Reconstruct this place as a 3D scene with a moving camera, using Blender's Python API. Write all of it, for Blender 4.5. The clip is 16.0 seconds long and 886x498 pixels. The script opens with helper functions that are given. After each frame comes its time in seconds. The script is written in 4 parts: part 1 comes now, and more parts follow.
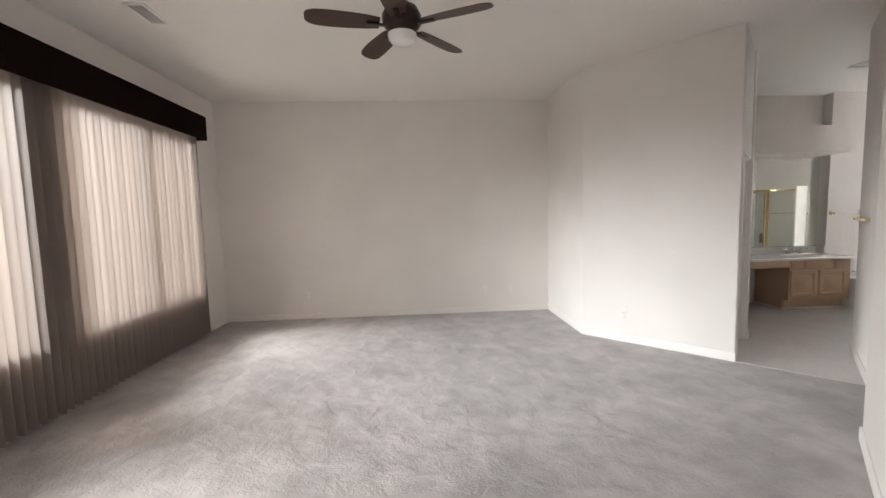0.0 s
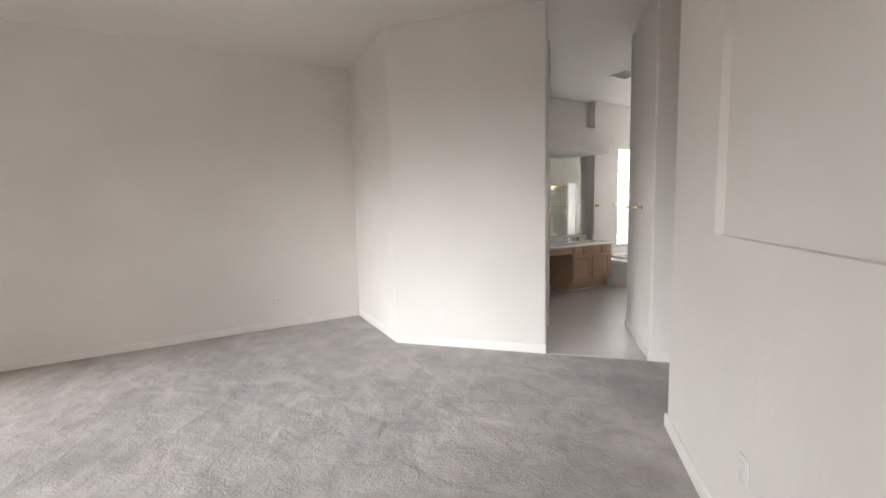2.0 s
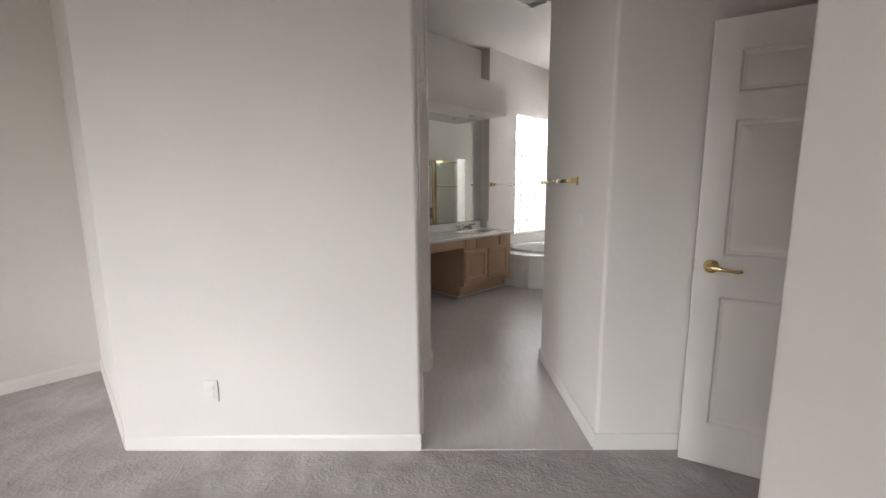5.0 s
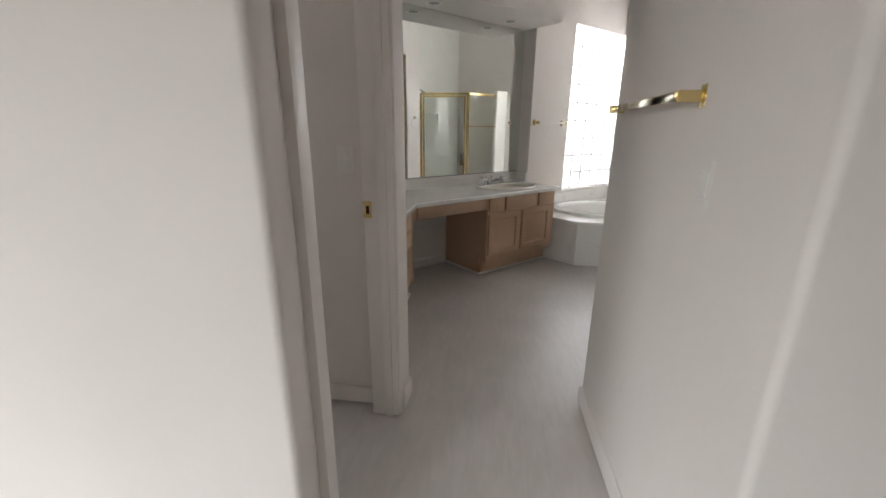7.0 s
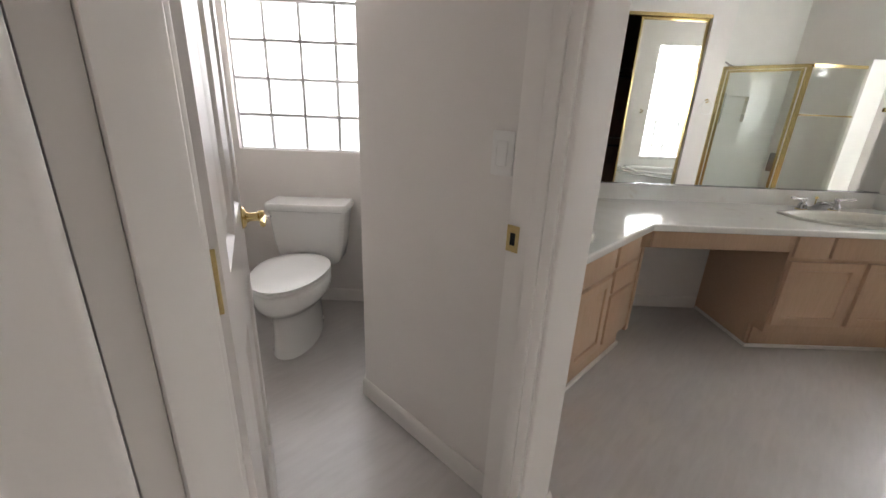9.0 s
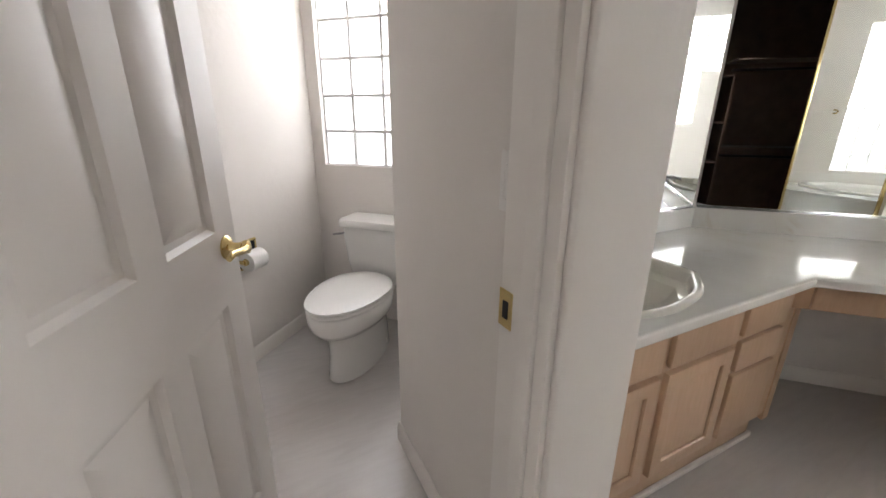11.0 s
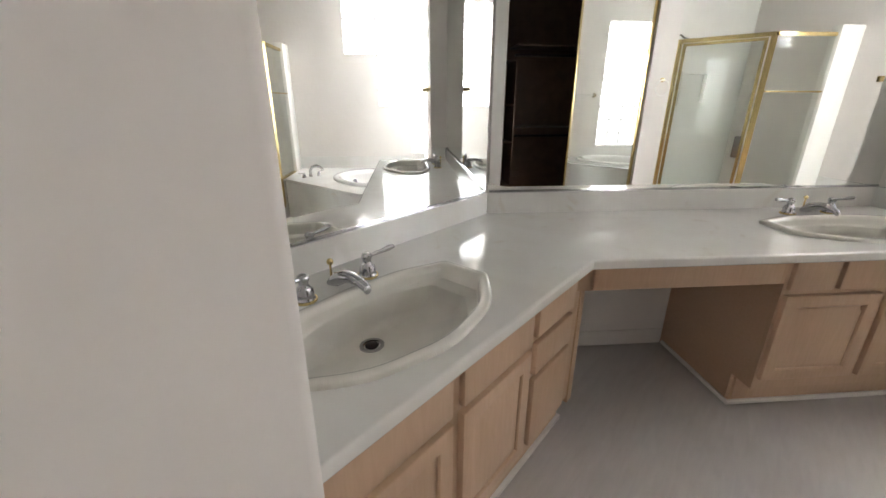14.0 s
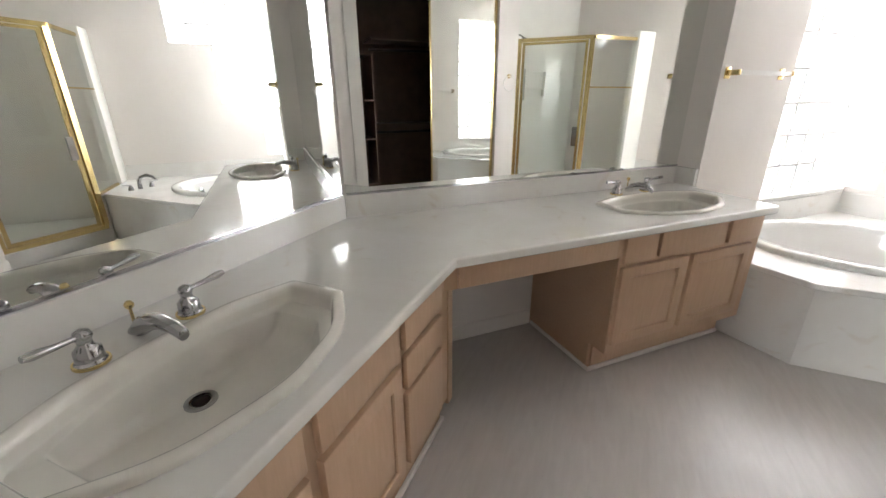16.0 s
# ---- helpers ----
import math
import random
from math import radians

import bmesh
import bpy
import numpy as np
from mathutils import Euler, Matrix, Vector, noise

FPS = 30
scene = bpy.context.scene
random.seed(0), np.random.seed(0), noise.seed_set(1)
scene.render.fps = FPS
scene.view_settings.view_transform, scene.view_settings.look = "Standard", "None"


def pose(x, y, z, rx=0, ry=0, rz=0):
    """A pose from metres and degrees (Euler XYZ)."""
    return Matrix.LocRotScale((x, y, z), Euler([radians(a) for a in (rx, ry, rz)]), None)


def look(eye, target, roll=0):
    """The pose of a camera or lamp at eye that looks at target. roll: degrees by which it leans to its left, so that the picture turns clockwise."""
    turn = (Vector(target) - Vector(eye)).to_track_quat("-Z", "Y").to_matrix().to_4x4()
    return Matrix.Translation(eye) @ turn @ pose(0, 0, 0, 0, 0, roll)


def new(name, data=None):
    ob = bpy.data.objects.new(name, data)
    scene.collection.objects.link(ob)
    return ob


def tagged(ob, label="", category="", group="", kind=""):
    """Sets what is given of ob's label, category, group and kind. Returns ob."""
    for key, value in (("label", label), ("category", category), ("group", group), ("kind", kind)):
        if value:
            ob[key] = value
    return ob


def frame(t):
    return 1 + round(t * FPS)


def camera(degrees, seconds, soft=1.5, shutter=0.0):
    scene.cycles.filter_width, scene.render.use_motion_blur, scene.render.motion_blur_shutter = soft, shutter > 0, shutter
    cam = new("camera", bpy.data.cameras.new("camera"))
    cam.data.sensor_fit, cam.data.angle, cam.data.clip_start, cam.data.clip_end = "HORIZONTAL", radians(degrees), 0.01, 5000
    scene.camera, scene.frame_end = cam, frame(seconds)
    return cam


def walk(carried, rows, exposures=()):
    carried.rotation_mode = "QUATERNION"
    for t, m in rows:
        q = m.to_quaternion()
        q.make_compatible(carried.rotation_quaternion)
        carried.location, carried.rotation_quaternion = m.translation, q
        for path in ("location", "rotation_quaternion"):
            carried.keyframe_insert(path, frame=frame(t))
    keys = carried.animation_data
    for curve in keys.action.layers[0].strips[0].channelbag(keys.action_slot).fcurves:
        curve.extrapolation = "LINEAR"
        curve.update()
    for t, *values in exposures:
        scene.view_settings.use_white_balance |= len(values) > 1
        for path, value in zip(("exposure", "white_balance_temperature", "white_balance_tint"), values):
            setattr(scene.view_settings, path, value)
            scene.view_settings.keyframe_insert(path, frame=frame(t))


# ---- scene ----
cam = camera(96.1, 16.0)
PATH = [
    (0, (1.112, 1.827, 1.514), (-0.214, 3.314, 1.347), -1.5),
    (0.5, (1.053, 1.951, 1.468), (-0.187, 3.511, 1.298), -1.5),
    (1, (0.911, 2.165, 1.451), (-0.158, 3.847, 1.278), -1.8),
    (1.5, (0.817, 2.403, 1.448), (0.025, 4.231, 1.265), -1.8),
    (2, (0.786, 2.738, 1.423), (0.242, 4.651, 1.218), -1.5),
    (2.5, (0.718, 3.013, 1.419), (0.404, 4.974, 1.183), -1.5),
    (3, (0.636, 3.335, 1.426), (0.492, 5.315, 1.182), -1.5),
    (3.5, (0.639, 3.598, 1.419), (0.572, 5.581, 1.172), -1.6),
    (3.7, (0.680, 3.749, 1.409), (0.622, 5.734, 1.168), -1.5),
    (6, (0.913, 5.358, 1.309), (0.911, 7.309, 0.874), -0.1),
    (6.5, (0.991, 5.666, 1.301), (0.927, 7.596, 0.781), 0.2),
    (6.8, (1.034, 5.817, 1.281), (0.892, 7.736, 0.734), 1.0),
    (7, (1.109, 5.923, 1.290), (0.863, 7.826, 0.726), 0.5),
    (7.5, (1.166, 6.124, 1.275), (0.725, 7.973, 0.651), 1.3),
    (8, (1.169, 6.343, 1.271), (0.450, 8.089, 0.613), 2.0),
    (8.5, (1.167, 6.486, 1.276), (0.134, 8.068, 0.620), 2.4),
    (9, (1.133, 6.671, 1.280), (-0.181, 8.027, 0.621), 2.4),
    (11.5, (1.095, 7.154, 1.292), (-0.613, 7.990, 0.671), 0.1),
    (12, (1.106, 7.198, 1.284), (-0.513, 8.196, 0.664), 0.0),
    (12.5, (1.119, 7.245, 1.273), (-0.399, 8.393, 0.659), 0.6),
    (13, (1.069, 7.354, 1.285), (-0.334, 8.621, 0.633), 0.8),
    (13.5, (0.996, 7.461, 1.274), (-0.308, 8.823, 0.610), 0.8),
    (14, (0.950, 7.539, 1.271), (-0.262, 8.974, 0.585), 0.1),
    (14.5, (0.936, 7.599, 1.269), (-0.167, 9.105, 0.552), -0.3),
    (15, (0.955, 7.641, 1.269), (-0.066, 9.203, 0.549), -0.6),
    (15.5, (0.949, 7.672, 1.269), (0.076, 9.322, 0.552), -0.1),
    (16, (0.962, 7.683, 1.267), (0.243, 9.411, 0.564), -0.3),
]
walk(cam, [(t, look(eye, target, roll)) for t, eye, target, roll in PATH], [(0, 1.1), (3.7, 1.0), (6.0, 0.74), (7, 0.88), (8.5, 1.3), (16, 1.58)])

# ---- light ----
# Q is the frame of the bedroom and the bathroom's outer walls; the hall runs along the world's y
ANG = 45.0
ORIGIN = Vector((-0.083, 9.089, 0.0))
Q = Matrix.Translation(ORIGIN) @ Matrix.Rotation(radians(ANG), 4, "Z")
world = bpy.data.worlds.new("overcast_sky")
scene.world = world
world.use_nodes = True
wn = world.node_tree.nodes
sky = wn.new("ShaderNodeTexSky")
sky.sky_type, sky.sun_disc = "NISHITA", False
sky.sun_elevation, sky.sun_rotation = radians(48), radians(200)
sky.dust_density = 4.0
world.node_tree.links.new(sky.outputs[0], wn["Background"].inputs[0])
wn["Background"].inputs[1].default_value = 0.15


def window_light(name, eye, target, width, height, watts, color):
    """An area lamp added outside a window, standing for the bright sky."""
    la = bpy.data.lights.new(name, "AREA")
    la.shape, la.size, la.size_y, la.energy, la.color = "RECTANGLE", width, height, watts, color
    ob = new(name, la)
    ob.matrix_world = look(eye, target)
    return ob


def q3(x, y, z):
    return Q @ Vector((x, y, z))


DAY, DAYB = (0.91, 0.94, 0.97), (1.0, 0.93, 0.97)
window_light("daylight_bedroom", q3(-11.2, -0.3, 3.7), q3(-3.0, -2.6, 0.9), 4.0, 1.5, 820, DAY)
# unseen lamp added to brighten the angled wall through window_5
window_light("daylight_window_5", q3(-11.0, -7.2, 3.2), q3(-1.2, -2.7, 0.7), 2.6, 1.4, 390, DAY)
window_light("daylight_toilet", q3(-1.66, 0.45, 1.8), q3(-1.66, -1.1, 0.6), 1.0, 1.3, 27, DAYB)
window_light("daylight_tub_north", q3(3.15, 0.75, 2.0), q3(2.6, -1.6, 0.4), 1.2, 1.9, 80, DAYB)
window_light("daylight_tub_east", q3(4.5, -0.5, 2.0), q3(1.9, -1.2, 0.4), 1.3, 1.9, 80, DAYB)


# ---- helpers of this scene ----
IDENT = Matrix.Identity(4)
H = 3.22


def q2(x, y):
    p = Q @ Vector((x, y, 0))
    return (p.x, p.y)


def box(bm, x0, y0, z0, x1, y1, z1, bevel=0.0, seg=2):
    vs = [bm.verts.new(c) for c in ((x0, y0, z0), (x1, y0, z0), (x1, y1, z0), (x0, y1, z0), (x0, y0, z1), (x1, y0, z1), (x1, y1, z1), (x0, y1, z1))]
    fs = [bm.faces.new([vs[i] for i in f]) for f in ((3, 2, 1, 0), (4, 5, 6, 7), (0, 1, 5, 4), (1, 2, 6, 5), (2, 3, 7, 6), (3, 0, 4, 7))]
    if bevel:
        es = {e for f in fs for e in f.edges}
        bmesh.ops.bevel(bm, geom=list(es), offset=bevel, segments=seg, affect="EDGES", profile=0.5)
    return bm


def boxes(*rows, bevel=0.0):
    bm = bmesh.new()
    for r in rows:
        box(bm, *r, bevel=bevel)
    return bm


def area2(poly):
    return sum(a[0] * b[1] - b[0] * a[1] for a, b in zip(poly, poly[1:] + poly[:1]))


def rounded(poly, radii, seg=5):
    """Polygon with the corners named in radii {index: r} turned into arcs."""
    out = []
    for i, p in enumerate(poly):
        r = radii.get(i, 0)
        if not r:
            out.append(p)
            continue
        a, b, p = Vector(poly[i - 1]), Vector(poly[(i + 1) % len(poly)]), Vector(p)
        da, db = (a - p).normalized(), (b - p).normalized()
        half = da.angle(db) / 2
        cut = r / math.tan(half)
        c = p + (da + db).normalized() * (r / math.sin(half))
        s, e = p + da * cut - c, p + db * cut - c
        for k in range(seg + 1):
            out.append(tuple(c + s.normalized().slerp(e.normalized(), k / seg) * r))
    return out


def prism(poly, z0, z1, bm=None):
    bm = bm or bmesh.new()
    if area2(poly) < 0:
        poly = poly[::-1]
    lo = [bm.verts.new((x, y, z0)) for x, y in poly]
    hi = [bm.verts.new((x, y, z1)) for x, y in poly]
    bm.faces.new(lo[::-1]), bm.faces.new(hi)
    for i in range(len(poly)):
        j = (i + 1) % len(poly)
        bm.faces.new((lo[i], lo[j], hi[j], hi[i]))
    return bm


def lathe(profile, seg=24, bm=None, close=True):
    """Surface of revolution round z from (radius, z) pairs."""
    bm = bm or bmesh.new()
    rings = []
    for r, z in profile:
        rings.append([bm.verts.new((r * math.cos(2 * math.pi * k / seg), r * math.sin(2 * math.pi * k / seg), z)) for k in range(seg)])
    for a, b in zip(rings, rings[1:]):
        for k in range(seg):
            bm.faces.new((a[k], a[(k + 1) % seg], b[(k + 1) % seg], b[k]))
    if close:
        bm.faces.new(rings[0][::-1]), bm.faces.new(rings[-1])
    return bm


def loft(rings, bm=None, caps=True):
    bm = bm or bmesh.new()
    vs = [[bm.verts.new(p) for p in ring] for ring in rings]
    m = len(vs[0])
    for a, b in zip(vs, vs[1:]):
        for k in range(m):
            bm.faces.new((a[k], a[(k + 1) % m], b[(k + 1) % m], b[k]))
    if caps:
        bm.faces.new(vs[0][::-1]), bm.faces.new(vs[-1])
    return bm


def tube(points, radius, seg=10, bm=None, radii=None):
    """A round bar that follows the points."""
    pts = [Vector(p) for p in points]
    rings = []
    for i, p in enumerate(pts):
        d = (pts[min(i + 1, len(pts) - 1)] - pts[max(i - 1, 0)]).normalized()
        a = d.orthogonal().normalized() if i == 0 else (a - d * a.dot(d)).normalized()
        b = d.cross(a)
        r = radii[i] if radii else radius
        rings.append([p + (a * math.cos(t) + b * math.sin(t)) * r for t in (2 * math.pi * k / seg for k in range(seg))])
    return loft(rings, bm)


def finish(name, bm, material, m=None, smooth=None):
    bmesh.ops.recalc_face_normals(bm, faces=bm.faces[:])
    me = bpy.data.meshes.new(name)
    bm.to_mesh(me)
    bm.free()
    me.materials.append(material)
    if smooth is not None:
        me.shade_smooth()
        me.set_sharp_from_angle(angle=radians(smooth))
    ob = new(name, me)
    if m is not None:
        ob.matrix_world = m
    return ob


def part(name, bm, material, parent, label="", smooth=35, m=None):
    ob = finish(name, bm, material, None, smooth)
    ob.parent = parent
    if m is not None:
        ob.matrix_basis = m
    return tagged(ob, label)


def thing(name, m, label, category, group=""):
    ob = new(name)
    ob.empty_display_size = 0.1
    ob.matrix_world = m
    return tagged(ob, label, category, group)


def structure(name, bm, material, label, m=None, smooth=35):
    return tagged(finish(name, bm, material, m, smooth), label, kind="structure")


# ---- materials ----
def mat(name, color, rough=0.5, metal=0.0, var=0.04, scale=6.0, bump=0.0, bscale=120.0, spec=0.5, fine=0.0):
    ma = bpy.data.materials.new(name)
    ma.use_nodes = True
    nt = ma.node_tree
    b = nt.nodes["Principled BSDF"]
    b.inputs["Roughness"].default_value, b.inputs["Metallic"].default_value = rough, metal
    b.inputs["Specular IOR Level"].default_value = spec
    co = nt.nodes.new("ShaderNodeTexCoord")
    nz = nt.nodes.new("ShaderNodeTexNoise")
    nz.inputs["Scale"].default_value, nz.inputs["Detail"].default_value = scale, 5
    nt.links.new(co.outputs["Object"], nz.inputs["Vector"])
    rp = nt.nodes.new("ShaderNodeValToRGB")
    rp.color_ramp.elements[0].position, rp.color_ramp.elements[1].position = 0.3, 0.7
    rp.color_ramp.elements[0].color = (*[max(0, c * (1 - var)) for c in color], 1)
    rp.color_ramp.elements[1].color = (*[min(1, c * (1 + var)) for c in color], 1)
    nt.links.new(nz.outputs["Fac"], rp.inputs["Fac"])
    nt.links.new(rp.outputs["Color"], b.inputs["Base Color"])
    if bump:
        n2 = nt.nodes.new("ShaderNodeTexNoise")
        n2.inputs["Scale"].default_value, n2.inputs["Detail"].default_value = bscale, 3
        nt.links.new(co.outputs["Object"], n2.inputs["Vector"])
        bp = nt.nodes.new("ShaderNodeBump")
        bp.inputs["Strength"].default_value, bp.inputs["Distance"].default_value = bump, 0.01
        nt.links.new(n2.outputs["Fac"], bp.inputs["Height"])
        nt.links.new(bp.outputs["Normal"], b.inputs["Normal"])
    return ma


def ramp_node(nt, fac, lo, hi, c0, c1):
    rp = nt.nodes.new("ShaderNodeValToRGB")
    rp.color_ramp.elements[0].position, rp.color_ramp.elements[1].position = lo, hi
    rp.color_ramp.elements[0].color, rp.color_ramp.elements[1].color = (*c0, 1), (*c1, 1)
    nt.links.new(fac, rp.inputs["Fac"])
    return rp.outputs["Color"]


def noise_node(nt, vector, scale, detail=5, distortion=0.0):
    nz = nt.nodes.new("ShaderNodeTexNoise")
    nz.inputs["Scale"].default_value, nz.inputs["Detail"].default_value, nz.inputs["Distortion"].default_value = scale, detail, distortion
    nt.links.new(vector, nz.inputs["Vector"])
    return nz.outputs["Fac"]


def mixed(nt, fac, a, b, how="MIX"):
    mx = nt.nodes.new("ShaderNodeMix")
    mx.data_type, mx.blend_type = "RGBA", how
    if isinstance(fac, float):
        mx.inputs[0].default_value = fac
    else:
        nt.links.new(fac, mx.inputs[0])
    nt.links.new(a, mx.inputs[6]), nt.links.new(b, mx.inputs[7])
    return mx.outputs[2]


def blank(name, rough):
    ma = bpy.data.materials.new(name)
    ma.use_nodes = True
    nt = ma.node_tree
    b = nt.nodes["Principled BSDF"]
    b.inputs["Roughness"].default_value = rough
    return ma, nt, b, nt.nodes.new("ShaderNodeTexCoord").outputs["Object"]


def add_bump(nt, b, height, strength, distance=0.01):
    bp = nt.nodes.new("ShaderNodeBump")
    bp.inputs["Strength"].default_value, bp.inputs["Distance"].default_value = strength, distance
    nt.links.new(height, bp.inputs["Height"]), nt.links.new(bp.outputs["Normal"], b.inputs["Normal"])


def grain_material(name, light, dark, stretch, rough):
    """Wood grain: noise drawn out along one axis, over a slower change of tone."""
    ma, nt, b, co = blank(name, rough)
    mp = nt.nodes.new("ShaderNodeMapping")
    mp.inputs["Scale"].default_value = stretch
    nt.links.new(co, mp.inputs["Vector"])
    fine = noise_node(nt, mp.outputs[0], 9, 6, 0.6)
    slow = noise_node(nt, co, 2.2, 3)
    c1 = ramp_node(nt, fine, 0.25, 0.75, dark, light)
    c2 = ramp_node(nt, slow, 0.3, 0.7, (0.90, 0.90, 0.90), (1, 1, 1))
    nt.links.new(mixed(nt, 1.0, c1, c2, "MULTIPLY"), b.inputs["Base Color"])
    add_bump(nt, b, fine, 0.05)
    return ma


def marble_material():
    """Cream cultured marble with a few soft tan veins."""
    ma, nt, b, co = blank("cultured_marble", 0.1)
    base = ramp_node(nt, noise_node(nt, co, 3.0, 4, 1.0), 0.3, 0.7, (0.80, 0.775, 0.735), (0.86, 0.845, 0.815))
    veins = ramp_node(nt, noise_node(nt, co, 4.5, 4, 2.2), 0.62, 0.80, (0, 0, 0), (0.7, 0.7, 0.7))
    tan = ramp_node(nt, noise_node(nt, co, 9.0, 2), 0.3, 0.7, (0.66, 0.57, 0.47), (0.74, 0.68, 0.61))
    nt.links.new(mixed(nt, veins, base, tan), b.inputs["Base Color"])
    return ma


def carpet_material():
    """Cut pile: fine tufts, and patches where feet have pressed the pile over."""
    ma, nt, b, co = blank("carpet", 0.95)
    b.inputs["Specular IOR Level"].default_value = 0.1
    b.inputs["Sheen Weight"].default_value = 0.15
    tuft = noise_node(nt, co, 240, 2)
    clump = noise_node(nt, co, 5.0, 10, 0.3)
    grain = noise_node(nt, co, 70, 3)
    patch = noise_node(nt, co, 1.6, 4, 0.8)
    c1 = ramp_node(nt, clump, 0.35, 0.65, (0.46, 0.425, 0.405), (0.55, 0.515, 0.495))
    c2 = ramp_node(nt, patch, 0.35, 0.65, (0.80, 0.80, 0.80), (1, 1, 1))
    c3 = mixed(nt, 0.5, ramp_node(nt, tuft, 0.3, 0.7, (0.78, 0.78, 0.78), (1, 1, 1)), ramp_node(nt, grain, 0.3, 0.7, (0.82, 0.82, 0.82), (1, 1, 1)))
    nt.links.new(mixed(nt, 1.0, mixed(nt, 1.0, c1, c2, "MULTIPLY"), c3, "MULTIPLY"), b.inputs["Base Color"])
    ad = nt.nodes.new("ShaderNodeMath")
    ad.operation = "MULTIPLY_ADD"
    ad.inputs[1].default_value = 0.16
    nt.links.new(grain, ad.inputs[0]), nt.links.new(clump, ad.inputs[2])
    add_bump(nt, b, ad.outputs[0], 0.9, 0.035)
    return ma


WALL = mat("wall_paint", (0.82, 0.775, 0.735), 0.75, var=0.03, scale=1.5, bump=0.2, bscale=22)
CEIL = mat("ceiling_paint", (0.84, 0.80, 0.76), 0.85, var=0.02, scale=1.2, bump=0.15, bscale=45)
TRIM = mat("trim_paint", (0.84, 0.80, 0.76), 0.4, var=0.02, scale=4)
DOORP = mat("door_paint", (0.80, 0.755, 0.72), 0.38, var=0.02, scale=4, bump=0.05, bscale=30)
CARPET = carpet_material()
BISCUIT = mat("biscuit_porcelain", (0.80, 0.765, 0.70), 0.1, var=0.05, scale=9)
VINYL = grain_material("vinyl_floor", (0.68, 0.64, 0.62), (0.61, 0.57, 0.55), (4, 0.7, 1), 0.3)
OAK = grain_material("bleached_oak", (0.67, 0.455, 0.31), (0.61, 0.405, 0.265), (9, 9, 1.1), 0.4)
MARBLE = marble_material()
PORC = mat("porcelain", (0.84, 0.825, 0.80), 0.08, var=0.01)
CHROME = mat("chrome", (0.50, 0.50, 0.52), 0.14, 1.0, var=0.02)
PALEBRASS = mat("pale_brass", (0.86, 0.80, 0.68), 0.12, 1.0, var=0.04, scale=20)
BRASS = mat("polished_brass", (0.76, 0.60, 0.29), 0.2, 1.0, var=0.06, scale=20)
MIRROR = mat("silvered_mirror", (0.86, 0.88, 0.86), 0.0, 1.0, var=0.0)
DARKWOOD = mat("dark_walnut", (0.055, 0.024, 0.016), 0.4, var=0.2, scale=12)
PELMET = mat("dark_pelmet_fabric", (0.010, 0.005, 0.004), 0.9, var=0.2, scale=40, spec=0.05)
BRONZE = mat("dark_bronze", (0.03, 0.018, 0.016), 0.35, 0.6, var=0.1)
OPAL = mat("opal_glass", (0.85, 0.84, 0.82), 0.25, var=0.01)
LAMPFACE = mat("frosted_lamp_face", (0.40, 0.385, 0.365), 0.4, var=0.05)
WHITEPL = mat("white_plastic", (0.84, 0.815, 0.785), 0.3, var=0.01)
# even black: sheets painted as the shade inside openings, and the cable jack
BLACK = mat("black_shade_and_jack", (0.01, 0.01, 0.01), 0.8, var=0.1)
CLOSET = mat("closet_dark_brown", (0.11, 0.058, 0.038), 0.6, var=0.25, scale=8)
VENTIN = mat("vent_inside", (0.74, 0.72, 0.69), 0.8, var=0.1)
TILE = mat("shower_surround", (0.84, 0.82, 0.77), 0.2, var=0.02)
GROUT = mat("grout", (0.72, 0.71, 0.69), 0.8, var=0.05)
PAPER = mat("toilet_paper", (0.85, 0.83, 0.80), 0.9, var=0.02, bump=0.1)
PATIO = mat("outside_ground", (0.35, 0.32, 0.28), 0.9, var=0.1, scale=2)


def blind_material():
    ma = bpy.data.materials.new("vertical_blind_vinyl")
    ma.use_nodes = True
    nt = ma.node_tree
    b = nt.nodes["Principled BSDF"]
    b.inputs["Base Color"].default_value, b.inputs["Roughness"].default_value = (0.36, 0.30, 0.26, 1), 0.6
    tr = nt.nodes.new("ShaderNodeBsdfTranslucent")
    tr.inputs["Color"].default_value = (0.72, 0.64, 0.58, 1)
    mx = nt.nodes.new("ShaderNodeMixShader")
    mx.inputs[0].default_value = 0.085
    nt.links.new(b.outputs[0], mx.inputs[1]), nt.links.new(tr.outputs[0], mx.inputs[2])
    nt.links.new(mx.outputs[0], nt.nodes["Material Output"].inputs[0])
    return ma


def block_material():
    ma = bpy.data.materials.new("glass_block")
    ma.use_nodes = True
    nt = ma.node_tree
    gl = nt.nodes["Principled BSDF"]
    gl.inputs["Base Color"].default_value, gl.inputs["Roughness"].default_value = (0.85, 0.9, 0.88, 1), 0.06
    tp = nt.nodes.new("ShaderNodeBsdfTransparent")
    tp.inputs[0].default_value = (0.94, 0.97, 0.96, 1)
    tr = nt.nodes.new("ShaderNodeBsdfTranslucent")
    tr.inputs[0].default_value = (0.92, 0.95, 0.94, 1)
    m1, m2 = nt.nodes.new("ShaderNodeMixShader"), nt.nodes.new("ShaderNodeMixShader")
    m1.inputs[0].default_value, m2.inputs[0].default_value = 0.58, 0.07
    nt.links.new(tp.outputs[0], m1.inputs[1]), nt.links.new(tr.outputs[0], m1.inputs[2])
    nt.links.new(m1.outputs[0], m2.inputs[1]), nt.links.new(gl.outputs[0], m2.inputs[2])
    nt.links.new(m2.outputs[0], nt.nodes["Material Output"].inputs[0])
    return ma


